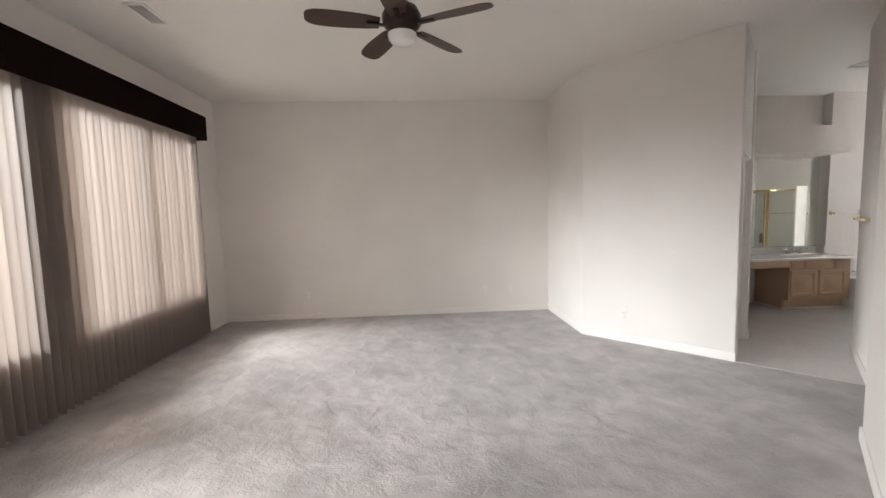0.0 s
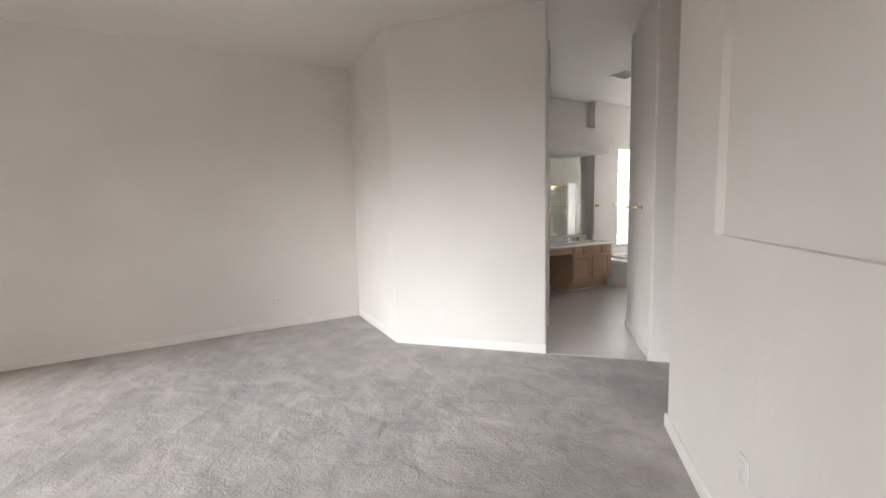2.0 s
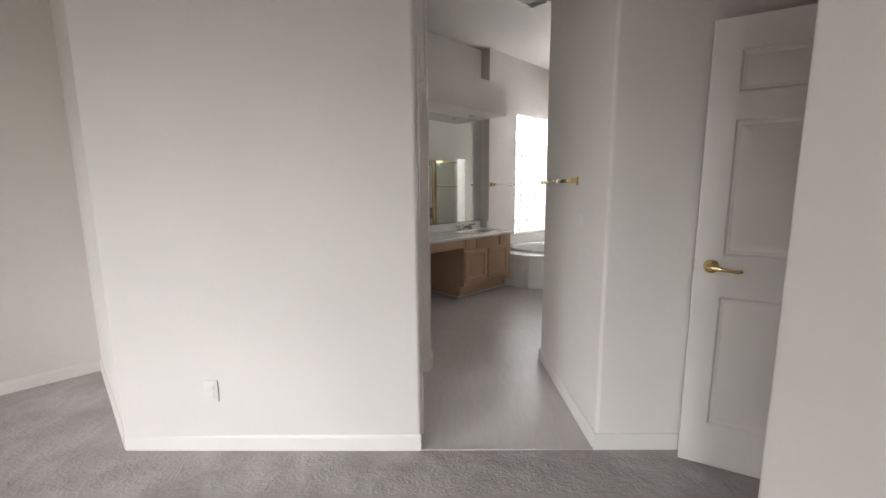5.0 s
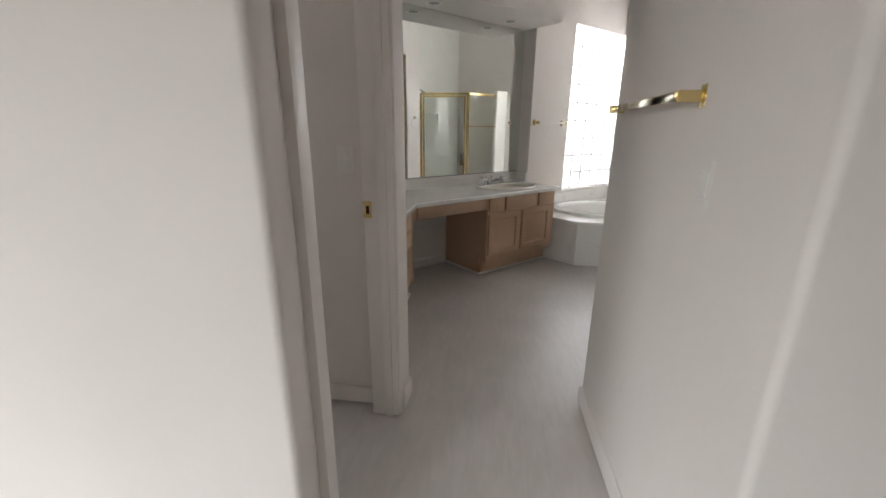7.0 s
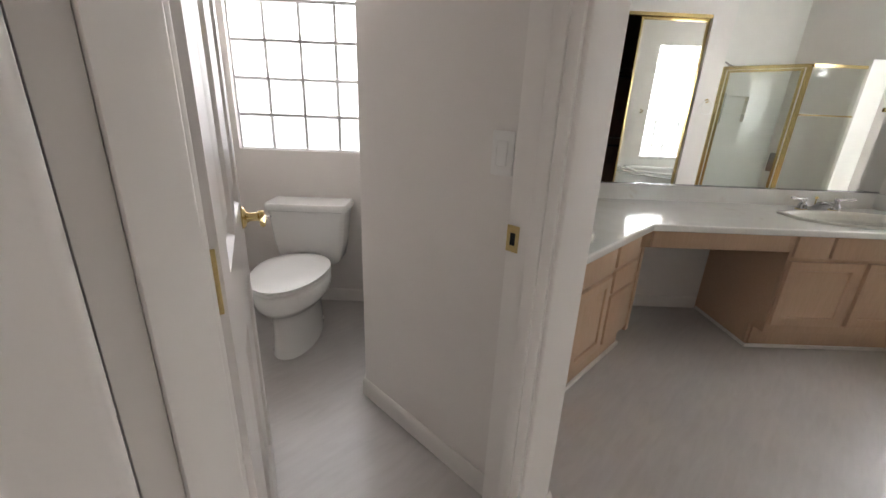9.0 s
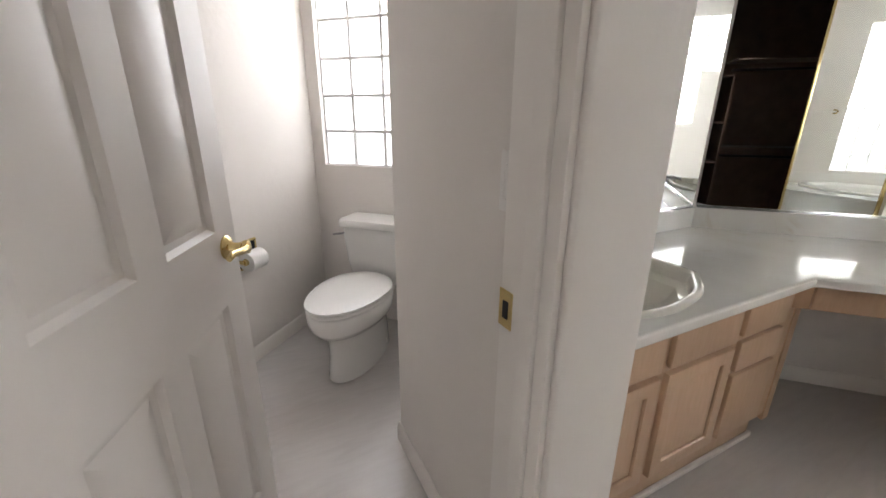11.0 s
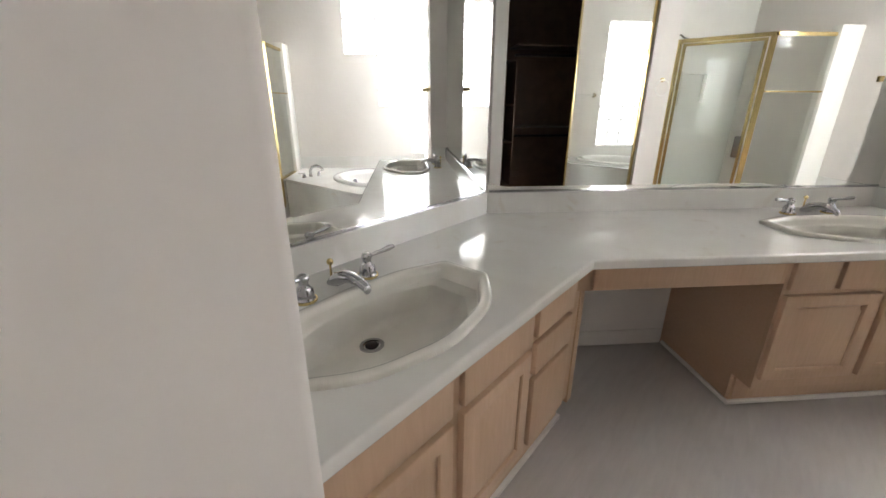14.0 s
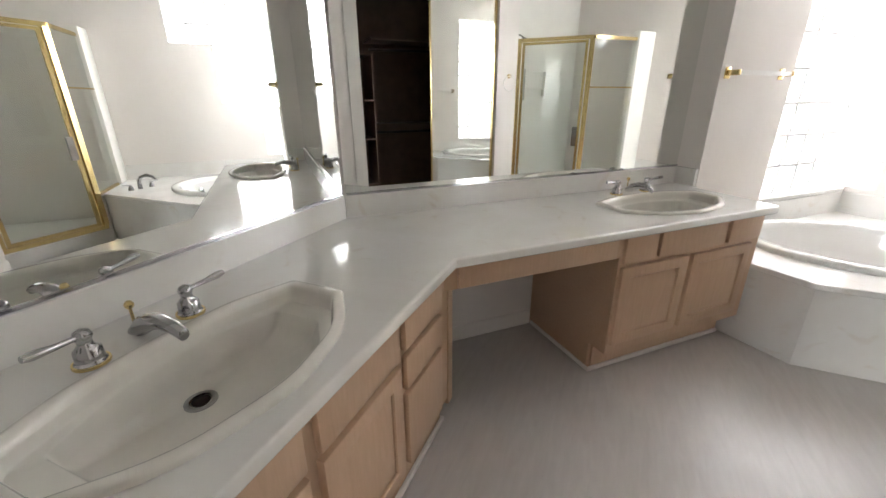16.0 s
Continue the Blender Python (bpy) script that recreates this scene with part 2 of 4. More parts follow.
def clear_glass(name, tint):
    ma = bpy.data.materials.new(name)
    ma.use_nodes = True
    nt = ma.node_tree
    gl = nt.nodes.new("ShaderNodeBsdfGlossy")
    gl.inputs["Roughness"].default_value = 0.02
    tp = nt.nodes.new("ShaderNodeBsdfTransparent")
    tp.inputs[0].default_value = (*tint, 1)
    lw = nt.nodes.new("ShaderNodeLayerWeight")
    lw.inputs[0].default_value = 0.5
    po, sc = nt.nodes.new("ShaderNodeMath"), nt.nodes.new("ShaderNodeMath")
    po.operation, sc.operation = "POWER", "MULTIPLY_ADD"
    po.inputs[1].default_value, sc.inputs[1].default_value, sc.inputs[2].default_value = 5.0, 0.9, 0.045
    mx = nt.nodes.new("ShaderNodeMixShader")
    nt.links.new(lw.outputs["Facing"], po.inputs[0]), nt.links.new(po.outputs[0], sc.inputs[0])
    nt.links.new(sc.outputs[0], mx.inputs[0])
    nt.links.new(tp.outputs[0], mx.inputs[1]), nt.links.new(gl.outputs[0], mx.inputs[2])
    nt.links.new(mx.outputs[0], nt.nodes["Material Output"].inputs[0])
    return ma


BLIND = blind_material()
BLOCK = block_material()
GLASS = clear_glass("clear_glass", (0.96, 0.975, 0.965))


# ---- structure: floors and ceiling ----
structure("ground", boxes((-60, -60, -0.35, 60, 60, -0.2)), PATIO, "pale bare ground outside the house")
YC = 6.588   # the line where carpet meets vinyl
JOGX, BACKY, WINX, REARY = -2.30, 0.10, -7.22, -6.8
RIGHTX, RIGHTY = 1.472, 5.440
TOWX, TOWY0, TOWY1 = 1.602, 6.588, 7.70
EASTX, BARY, GLASSY = 3.68, -0.135, -0.115
RETX, XL = 2.035, -0.083   # the return beside the mirror; the splash face of the near vanity
bed = [q2(WINX - 0.12, REARY - 0.12), (RIGHTX + 0.6, 0.3), (3.1, 5.2), (3.1, YC), (-0.6, YC), q2(JOGX + 0.06, -0.9), q2(JOGX + 0.06, BACKY + 0.12), q2(WINX - 0.12, BACKY + 0.12)]
structure("floor_bedroom", prism(bed, -0.2, 0.0), CARPET, "beige cut-pile carpet with worn footmarks")
bath = [(-0.6, YC), (3.1, YC), q2(1.2, -3.3), q2(3.8, -3.2), q2(3.8, 0.2), q2(JOGX + 0.06, 0.34), q2(JOGX + 0.06, -0.9)]
structure("floor_bathroom", prism(bath, -0.2, -0.004), VINYL, "grey-brown sheet vinyl floor with a soft sheen")
structure("ceiling", prism([q2(WINX - 0.12, REARY - 0.12), (RIGHTX + 0.6, 0.3), (3.2, 5.2), (3.6, 7.0), q2(3.86, -3.3), q2(3.86, 0.5), q2(WINX - 0.12, 0.5)], H, H + 0.15), CEIL, "off-white painted flat ceiling")


def wall(name, poly, label="off-white painted plaster wall", radii=None, m=None, z0=0.0, z1=H, material=None):
    return structure(name, prism(rounded(poly, radii or {}), z0, z1), material or WALL, label, m, smooth=30)


def rect(x0, y0, x1, y1):
    return [(x0, y0), (x1, y0), (x1, y1), (x0, y1)]


def wall_x(name, y0, y1, x0, x1, holes, label, m):
    """Wall along x with rectangular holes (xa, xb, za, zb), as one mesh."""
    bm = bmesh.new()
    xs = x0
    for xa, xb, za, zb in sorted(holes):
        if xa > xs:
            box(bm, xs, y0, 0, xa, y1, H)
        if za > 0:
            box(bm, xa, y0, 0, xb, y1, za)
        box(bm, xa, y0, zb, xb, y1, H)
        xs = xb
    if x1 > xs:
        box(bm, xs, y0, 0, x1, y1, H)
    return structure(name, bm, WALL, label, m)


def wall_y(name, x0, x1, y0, y1, holes, label, m):
    turn = m @ Matrix(((0, 1, 0, 0), (1, 0, 0, 0), (0, 0, 1, 0), (0, 0, 0, 1)))
    bm = bmesh.new()
    ys = y0
    for ya, yb, za, zb in sorted(holes):
        if ya > ys:
            box(bm, x0, ys, 0, x1, ya, H)
        if za > 0:
            box(bm, x0, ya, 0, x1, yb, za)
        box(bm, x0, ya, zb, x1, yb, H)
        ys = yb
    if y1 > ys:
        box(bm, x0, ys, 0, x1, y1, H)
    return structure(name, bm, WALL, label, m)


SILL, HEAD = 0.60, 2.58
WIN_A, WIN_B = (-2.62, -0.66), (-5.9, -2.92)
PLAIN = "off-white painted plaster wall"
wall("wall_north", rect(WINX - 0.12, BACKY, JOGX + 0.12, BACKY + 0.12), PLAIN, m=Q)
wall_y("wall_window", WINX - 0.12, WINX, REARY - 0.12, BACKY, [(*WIN_A, SILL, HEAD), (*WIN_B, SILL, HEAD)], "off-white painted wall with wide windows", Q)
wall("wall_rear", rect(WINX, REARY - 0.12, -4.2, REARY), PLAIN, m=Q)
jog_in = q2(JOGX, -1.226)
wall("wall_jog", [q2(JOGX, BACKY), jog_in, (jog_in[0] + 0.07, YC + 0.1), q2(JOGX + 0.137, -1.05), q2(JOGX + 0.137, BACKY)], PLAIN)
wall("wall_angled", [(jog_in[0] + 0.001, YC - 0.003), (0.702, YC - 0.003), (0.702, 6.676), (jog_in[0] + 0.08, 6.676)], PLAIN, {1: 0.02, 2: 0.012})
NICHE = (2.9, 4.785, 1.273, 2.70)
bm = prism(rounded([(RIGHTX, RIGHTY), (3.1, RIGHTY), (3.1, RIGHTY - 0.12), (RIGHTX + 0.035, RIGHTY - 0.12), (RIGHTX + 0.035, NICHE[1]), (RIGHTX, NICHE[1])], {0: 0.02}), 0, H)
box(bm, RIGHTX, NICHE[0], 0, RIGHTX + 0.035, NICHE[1], NICHE[2])
box(bm, RIGHTX, NICHE[0], NICHE[3], RIGHTX + 0.035, NICHE[1], H)
box(bm, RIGHTX, 0.3, 0, RIGHTX + 0.035, NICHE[0], H)
box(bm, RIGHTX + 0.035, 0.3, 0, RIGHTX + 0.13, RIGHTY - 0.12, H)
structure("wall_right", bm, WALL, "off-white painted wall with a shallow recessed niche", smooth=30)
wall("wall_entry", rect(3.0, RIGHTY, 3.12, TOWY0), PLAIN)
wall("wall_towel", [(TOWX, TOWY0), (3.12, TOWY0), (3.12, TOWY0 + 0.12), (TOWX + 0.12, TOWY0 + 0.12), (TOWX + 0.10, TOWY1 + 0.1), (TOWX - 0.02, TOWY1)], PLAIN, {0: 0.02, 5: 0.02})
# toilet room
WCX0, WCX1, WCY = JOGX + 0.137, -1.17, -0.053
WPITCH = 0.203
WCWIN = (-2.085, -2.085 + 4 * WPITCH, 1.008, 1.008 + 6 * WPITCH)
wall_x("wall_toilet_back", WCY, WCY + 0.16, WCX0, WCX1 + 0.1, [WCWIN], "off-white wall with a glass block window", Q)
wcc = (-0.187, 7.553)
wall("wall_toilet_side", [wcc, q2(WCX1, WCY), q2(WCX1 + 0.1, WCY), (wcc[0] + 0.14, 7.668), (wcc[0] + 0.12, 7.553)], PLAIN)
wall("wall_partition", [(wcc[0] + 0.12, 7.553), (0.575, 7.553), (0.575, 7.487), (0.716, 7.487), (0.716, 7.668), (wcc[0] + 0.12, 7.668)], PLAIN, {3: 0.008, 4: 0.016})
wall("wall_vanity_side", rect(XL - 0.14, 7.668, XL - 0.02, 9.16), PLAIN)
wall("wall_vanity", rect(-0.1, 0.02, RETX, 0.14), PLAIN, m=Q)
PITCH, ROW0 = 0.20, 0.635
TOPZ = ROW0 + 9 * PITCH
BARX0 = EASTX - 5 * PITCH
wall_x("wall_tub_north", BARY, 0.14, RETX, EASTX, [(BARX0, EASTX, ROW0, TOPZ)], "off-white wall with a recessed glass block window", Q)
steps = [(GLASSY - 5 * PITCH, GLASSY - 3 * PITCH, ROW0 + 6 * PITCH, TOPZ), (GLASSY - 3 * PITCH, GLASSY - PITCH, ROW0 + 3 * PITCH, TOPZ), (GLASSY - PITCH, 0.14, ROW0, TOPZ)]
wall_y("wall_tub_east", EASTX, EASTX + 0.16, -3.15, 0.14, steps, "off-white wall with a stepped glass block window", Q)
CLY = -2.34
wall_x("wall_closet", CLY - 0.12, CLY, 0.24, 2.32, [(0.60, 2.08, 0.0, 2.38)], "off-white wall with a mirrored sliding closet", Q)
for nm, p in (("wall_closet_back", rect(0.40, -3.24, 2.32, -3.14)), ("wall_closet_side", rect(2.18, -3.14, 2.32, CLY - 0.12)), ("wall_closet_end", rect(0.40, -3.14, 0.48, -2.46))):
    wall(nm, p, "dark brown closet lining", m=Q, material=CLOSET)
wall("wall_shower_back", rect(2.32, -3.15, EASTX, -3.05), "cream shower surround wall", m=Q, material=TILE)
wall("wall_shower_side", rect(2.32, -3.05, 2.335, CLY - 0.02), "cream shower surround wall", m=Q, material=TILE)


# ---- glass block windows ----
def pillow_block(size, depth, fit=0.012):
    """One block: a square of glass with rounded edges and a slightly domed, rippled face on both sides."""
    bm = bmesh.new()
    h = size / 2 - fit / 2
    k = 4
    grids = []
    for side in (-1, 1):
        g = []
        for i in range(k + 1):
            row = []
            for j in range(k + 1):
                a, b = -1 + 2 * i / k, -1 + 2 * j / k
                edge = max(abs(a), abs(b))
                y = side * (depth / 2 - (0.012 if edge > 0.99 else 0.0) - (0.004 if (i + j) % 2 and edge < 0.6 else 0.0))
                row.append(bm.verts.new((a * h, y, b * h)))
            g.append(row)
        grids.append(g)
        for i in range(k):
            for j in range(k):
                f = (g[i][j], g[i + 1][j], g[i + 1][j + 1], g[i][j + 1])
                bm.faces.new(f if side < 0 else f[::-1])
    f, r = grids
    rim = [(i, 0) for i in range(k)] + [(k, j) for j in range(k)] + [(i, k) for i in range(k, 0, -1)] + [(0, j) for j in range(k, 0, -1)]
    for (a, b), (c, d) in zip(rim, rim[1:] + rim[:1]):
        bm.faces.new((f[a][b], r[a][b], r[c][d], f[c][d]))
    return bm


def block_window(name, m, cols, rows, pitch, depth, label, skip=None):
    """Glass blocks in the local xz plane from (0, 0), with mortar bars between them. skip(i, j) leaves a cell to the wall."""
    skip = skip or (lambda i, j: False)
    bm = bmesh.new()
    for i in range(cols):
        for j in range(rows):
            if skip(i, j):
                continue
            x, z, g = i * pitch, j * pitch, 0.008
            box(bm, x, -depth * 0.46, z, x + g, depth * 0.46, z + pitch)
            box(bm, x + pitch - g, -depth * 0.46, z, x + pitch, depth * 0.46, z + pitch)
            box(bm, x + g, -depth * 0.46, z, x + pitch - g, depth * 0.46, z + g)
            box(bm, x + g, -depth * 0.46, z + pitch - g, x + pitch - g, depth * 0.46, z + pitch)
    win = structure(name, bm, GROUT, label, m)
    first = None
    for i in range(cols):
        for j in range(rows):
            if skip(i, j):
                continue
            if first is None:
                first = part("glass_block", pillow_block(pitch, depth), BLOCK, win, smooth=30)
                ob = first
            else:
                ob = new("glass_block", first.data)
                ob.parent = win
            ob.location = ((i + 0.5) * pitch, 0, (j + 0.5) * pitch)
    return win


def qm(x, y, z, turn=0):
    return Q @ Matrix.Translation((x, y, z)) @ Matrix.Rotation(radians(turn), 4, "Z")


block_window("window_1", qm(WCWIN[0], WCY + 0.07, WCWIN[2]), 4, 6, WPITCH, 0.08, "clear glass block window above the toilet")
block_window("window_2", qm(BARX0, GLASSY + 0.05, ROW0), 5, 9, PITCH, 0.08, "clear glass block window beside the bathtub")
block_window("window_3", qm(EASTX + 0.045, GLASSY, ROW0, -90), 5, 9, PITCH, 0.08, "stepped clear glass block window over the bathtub", lambda i, j: (i in (1, 2) and j < 3) or (i > 2 and j < 6))
first = None
for j in range(9):
    if first is None:
        first = part("corner_block", boxes((EASTX + 0.002, GLASSY + 0.012, 0.004, EASTX + 0.084, GLASSY + 0.09, PITCH - 0.004), bevel=0.006), BLOCK, bpy.data.objects["window_2"], m=Matrix.Translation((-BARX0, -GLASSY - 0.05, 0)))
    else:
        ob = new("corner_block", first.data)
        ob.parent = first.parent
        ob.matrix_basis = Matrix.Translation((-BARX0, -GLASSY - 0.05, j * PITCH))
bm = boxes((BARX0 + 0.001, BARY - 0.012, ROW0 - 0.03, EASTX - 0.002, GLASSY, ROW0 - 0.001), bevel=0.006)
structure("window_sill", bm, MARBLE, "cream cultured marble window sill", Q)


# ---- bedroom windows behind the blinds ----
def framed_window(name, y0, y1):
    fr = structure(name, boxes((WINX - 0.1, y0, SILL, WINX - 0.05, y0 + 0.05, HEAD), (WINX - 0.1, y1 - 0.05, SILL, WINX - 0.05, y1, HEAD), (WINX - 0.1, y0 + 0.05, SILL, WINX - 0.05, y1 - 0.05, SILL + 0.05), (WINX - 0.1, y0 + 0.05, HEAD - 0.05, WINX - 0.05, y1 - 0.05, HEAD), (WINX - 0.098, (y0 + y1) / 2 - 0.025, SILL + 0.05, WINX - 0.052, (y0 + y1) / 2 + 0.025, HEAD - 0.05)), TRIM, "white framed bedroom window with clear panes", Q)
    for a, b in ((y0 + 0.05, (y0 + y1) / 2 - 0.025), ((y0 + y1) / 2 + 0.025, y1 - 0.05)):
        p = part("pane", boxes((WINX - 0.08, a, SILL + 0.05, WINX - 0.074, b, HEAD - 0.05)), GLASS, fr)
        p.visible_shadow = False


framed_window("window_4", *WIN_A)
framed_window("window_5", *WIN_B)

# ---- baseboards ----
BH, BT = 0.085, 0.013


def base_run(bm, a, b, inside):
    """One run of baseboard along a to b, on the side of the point inside."""
    a, b, inside = Vector(a), Vector(b), Vector(inside)
    d = (b - a).normalized()
    nrm = Vector((-d.y, d.x))
    if nrm.dot(inside - a) < 0:
        nrm = -nrm
    o1, o2 = nrm * 0.0005, nrm * BT
    o3 = nrm * BT * 0.55
    prof = [(o1, 0), (o2, 0), (o2, BH - 0.018), (o3, BH - 0.004), (o3 * 0.6, BH), (o1, BH)]
    loft([[(p.x + o.x, p.y + o.y, z) for o, z in prof] for p in (a, b)], bm)


runs = {
    "baseboard_bedroom": [(q2(WINX, BACKY), q2(JOGX, BACKY), q2(-4, -2)), (q2(JOGX, BACKY), jog_in, q2(-4, -2)), (jog_in, (0.70, YC - 0.003), (0, 5)), (q2(WINX, BACKY), q2(WINX, -0.4), q2(-4, -2)), ((RIGHTX, RIGHTY + 0.012), (RIGHTX, 0.5), (0, 3)), ((RIGHTX - 0.012, RIGHTY), (2.95, RIGHTY), (2, 6))],
    "baseboard_hall": [((TOWX - 0.012, TOWY0), (2.95, TOWY0), (2, 6)), ((TOWX, TOWY0 - 0.012), (TOWX - 0.02, TOWY1 + 0.01), (1, 7))],
    "baseboard_toilet": [(q2(WCX0, WCY), q2(WCX1, WCY), q2(-1.6, -0.5)), (q2(WCX0, WCY), q2(WCX0, -1.0), q2(-1.6, -0.5)), (q2(WCX1, WCY), wcc, q2(-1.6, -0.5)), ((wcc[0] - 0.01, wcc[1]), (0.572, 7.553), (0.2, 7.2)), ((0.716, 7.53), (0.716, 7.665), (1.2, 7.5))],
    "baseboard_vanity": [((XL - 0.02, 8.92), (XL - 0.02, 9.07), (0.5, 8.8)), (q2(0.0, 0.02), q2(1.02, 0.02), q2(0.4, -0.4)), (q2(0.37, CLY), q2(0.47, CLY), q2(0.4, -0.4)), (q2(2.13, CLY), q2(2.31, CLY), q2(1.8, -0.4))],
}
for nm, rows in runs.items():
    bm = bmesh.new()
    for r in rows:
        base_run(bm, *r)
    structure(nm, bm, TRIM, "white painted wooden baseboard")

structure("trim_threshold", prism([(0.70, YC - 0.012), (TOWX, YC - 0.012), (TOWX, YC + 0.006), (0.70, YC + 0.006)], -0.003, 0.004), VINYL, "thin flat strip between carpet and vinyl")


# ---- doors ----
def panel_door(name, m, width, height, label, swing):
    """A six-panel painted door; local x runs from hinge to latch, y is its thickness."""
    ob = thing(name, m, label, "door")
    t, st = 0.035, 0.105
    mid = width / 2
    xs = [(st, mid - 0.045), (mid + 0.045, width - st)]
    zs = [(0.22, 0.84), (1.03, 1.62), (1.73, height - 0.13)]
    bm = bmesh.new()
    zc = [0.008] + [v for z in zs for v in z] + [height]
    for k in range(0, len(zc), 2):
        box(bm, 0, 0, zc[k], width, t, zc[k + 1])
    for a, b in zs:
        box(bm, 0, 0, a, st, t, b), box(bm, mid - 0.045, 0, a, mid + 0.045, t, b), box(bm, width - st, 0, a, width, t, b)
    part("leaf", bm, DOORP, ob)
    for xa, xb in xs:
        for za, zb in zs:
            bm = bmesh.new()
            for y, s in ((0.0, 1), (t, -1)):
                outer = [(xa, y, za), (xb, y, za), (xb, y, zb), (xa, y, zb)]
                def ring(i, d):
                    return [(xa + i, y + s * d, za + i), (xb - i, y + s * d, za + i), (xb - i, y + s * d, zb - i), (xa + i, y + s * d, zb - i)]
                vs = [[bm.verts.new(p) for p in r] for r in (outer, ring(0.010, 0.012), ring(0.024, 0.014), ring(0.058, 0.004))]
                for p, q in zip(vs, vs[1:]):
                    for k in range(4):
                        bm.faces.new((p[k], p[(k + 1) % 4], q[(k + 1) % 4], q[k]))
                bm.faces.new(vs[-1])
            part("panel", bm, DOORP, ob, smooth=20)
    for side, y in ((-1, 0.0), (1, t)):
        bm = lathe([(0.001, 0), (0.030, 0), (0.031, 0.004), (0.026, 0.010), (0.016, 0.013), (0.012, 0.022), (0.012, 0.040), (0.017, 0.045), (0.017, 0.056), (0.010, 0.060)], 20)
        hm = Matrix.Translation((width - 0.065, y, 0.98)) @ Matrix.Rotation(radians(90 if side < 0 else -90), 4, "X")
        h = part("rosette", bm, BRASS, ob, "polished brass rosette", m=hm)
        pts = [(0, 0, 0.05), (-0.02, 0.0, 0.056), (-0.05, 0.004, 0.056), (-0.085, 0.010, 0.053), (-0.11, 0.006, 0.052)]
        part("lever", tube(pts, 0.008, 10, radii=[0.010, 0.010, 0.009, 0.008, 0.007]), BRASS, h, "polished brass lever handle")
    part("latch_plate", boxes((width - 0.0005, t / 2 - 0.013, 0.95, width + 0.0015, t / 2 + 0.013, 1.01)), BRASS, ob, "brass latch plate")
    for z in (0.22, 1.06, 1.80):
        hb = boxes((-0.003, t / 2 - 0.013, z - 0.045, 0.0005, t / 2 + 0.017, z + 0.045))
        tube([(-0.004, t + 0.006, z - 0.047), (-0.004, t + 0.006, z + 0.047)], 0.006, 8, hb)
        part("hinge", hb, BRASS, ob, "brass butt hinge")
    return ob


hinge, free = Vector((0.60, 6.795)), Vector((-0.062, 7.045))
ang = math.degrees(math.atan2(free.y - hinge.y, free.x - hinge.x))
panel_door("toilet_room_door", Matrix.Translation((hinge.x, hinge.y, 0)) @ Matrix.Rotation(radians(ang), 4, "Z") @ Matrix.Translation((0, -0.0175, 0)), 0.71, 2.03, "white six-panel door standing open into the toilet room", 1)
lat, hin = Vector((1.995, 6.54)), Vector((2.715, 6.16))
ang = math.degrees(math.atan2(lat.y - hin.y, lat.x - hin.x))
panel_door("entry_door", Matrix.Translation((hin.x, hin.y, 0)) @ Matrix.Rotation(radians(ang), 4, "Z"), 0.81, 2.03, "white six-panel door standing open near the hall wall", 1)

# frame of the toilet room's doorway
fr = structure("door_1", boxes((0.58, 6.678, 0, 0.682, 6.716, 2.06), (0.58, 6.7165, 0, 0.706, 6.772, 2.06), (0.58, 7.472, 0, 0.706, 7.486, 2.06), (0.58, 6.772, 2.046, 0.706, 7.472, 2.06), bevel=0.002), TRIM, "white painted doorway frame of the toilet room")
part("door_stop", boxes((0.645, 6.772, 0, 0.68, 6.783, 2.046), (0.645, 7.461, 0, 0.68, 7.472, 2.046), (0.645, 6.783, 2.035, 0.68, 7.461, 2.046), bevel=0.002), TRIM, fr)
part("strike_plate", boxes((0.580, 7.4695, 0.95, 0.615, 7.4715, 1.018)), BRASS, fr, "brass strike plate")
# black chip on the plate, painted as the shade inside the hole
part("strike_hole_shade", boxes((0.591, 7.4685, 0.967, 0.605, 7.4693, 0.999)), BLACK, fr)
wall("wall_over_door", rect(0.58, 6.678, 0.701, 7.486), "off-white painted plaster wall", z0=2.062)


# ---- bedroom things ----
bl = thing("vertical_blinds", Q, "cream vertical blinds hanging closed over bedroom windows", "blinds")
part("head_rail", boxes((-7.185, -6.0, 2.62, -7.135, -0.62, 2.66)), WHITEPL, bl)
first = None
k = 0
y = -0.60
while y > -4.25:
    if first is None:
        bm = bmesh.new()
        w, n = 0.089, 6
        top, bot = [], []
        for i in range(n + 1):
            a = -w / 2 + w * i / n
            c = 0.008 * (1 - (2 * i / n - 1) ** 2)
            top.append((a, c)), bot.append((a, c))
        loop = top + [(a, c + 0.0012) for a, c in reversed(top)]
        prism(loop, 0.03, 2.62, bm)
        first = part("slat", bm, BLIND, bl, smooth=40)
        ob = first
    else:
        ob = new("slat", first.data)
        ob.parent = bl
    turn = 9 + 4 * math.sin(k * 2.3) if y > -3.6 else 15
    ob.matrix_basis = Matrix.Translation((-7.16, y, 0)) @ Matrix.Rotation(radians(turn), 4, "Z")
    y -= 0.078 if y > -3.6 else 0.022
    k += 1
pm = thing("window_pelmet", Q, "dark brown upholstered box pelmet above the bedroom windows", "pelmet")
part("front_board", boxes((-7.04, -6.4, 2.56, -7.0, -0.545, 2.86), bevel=0.006), PELMET, pm)
part("end_board", boxes((-7.218, -0.585, 2.561, -7.041, -0.546, 2.859), bevel=0.004), PELMET, pm)
part("top_board", boxes((-7.218, -6.4, 2.835, -7.041, -0.586, 2.858)), PELMET, pm)

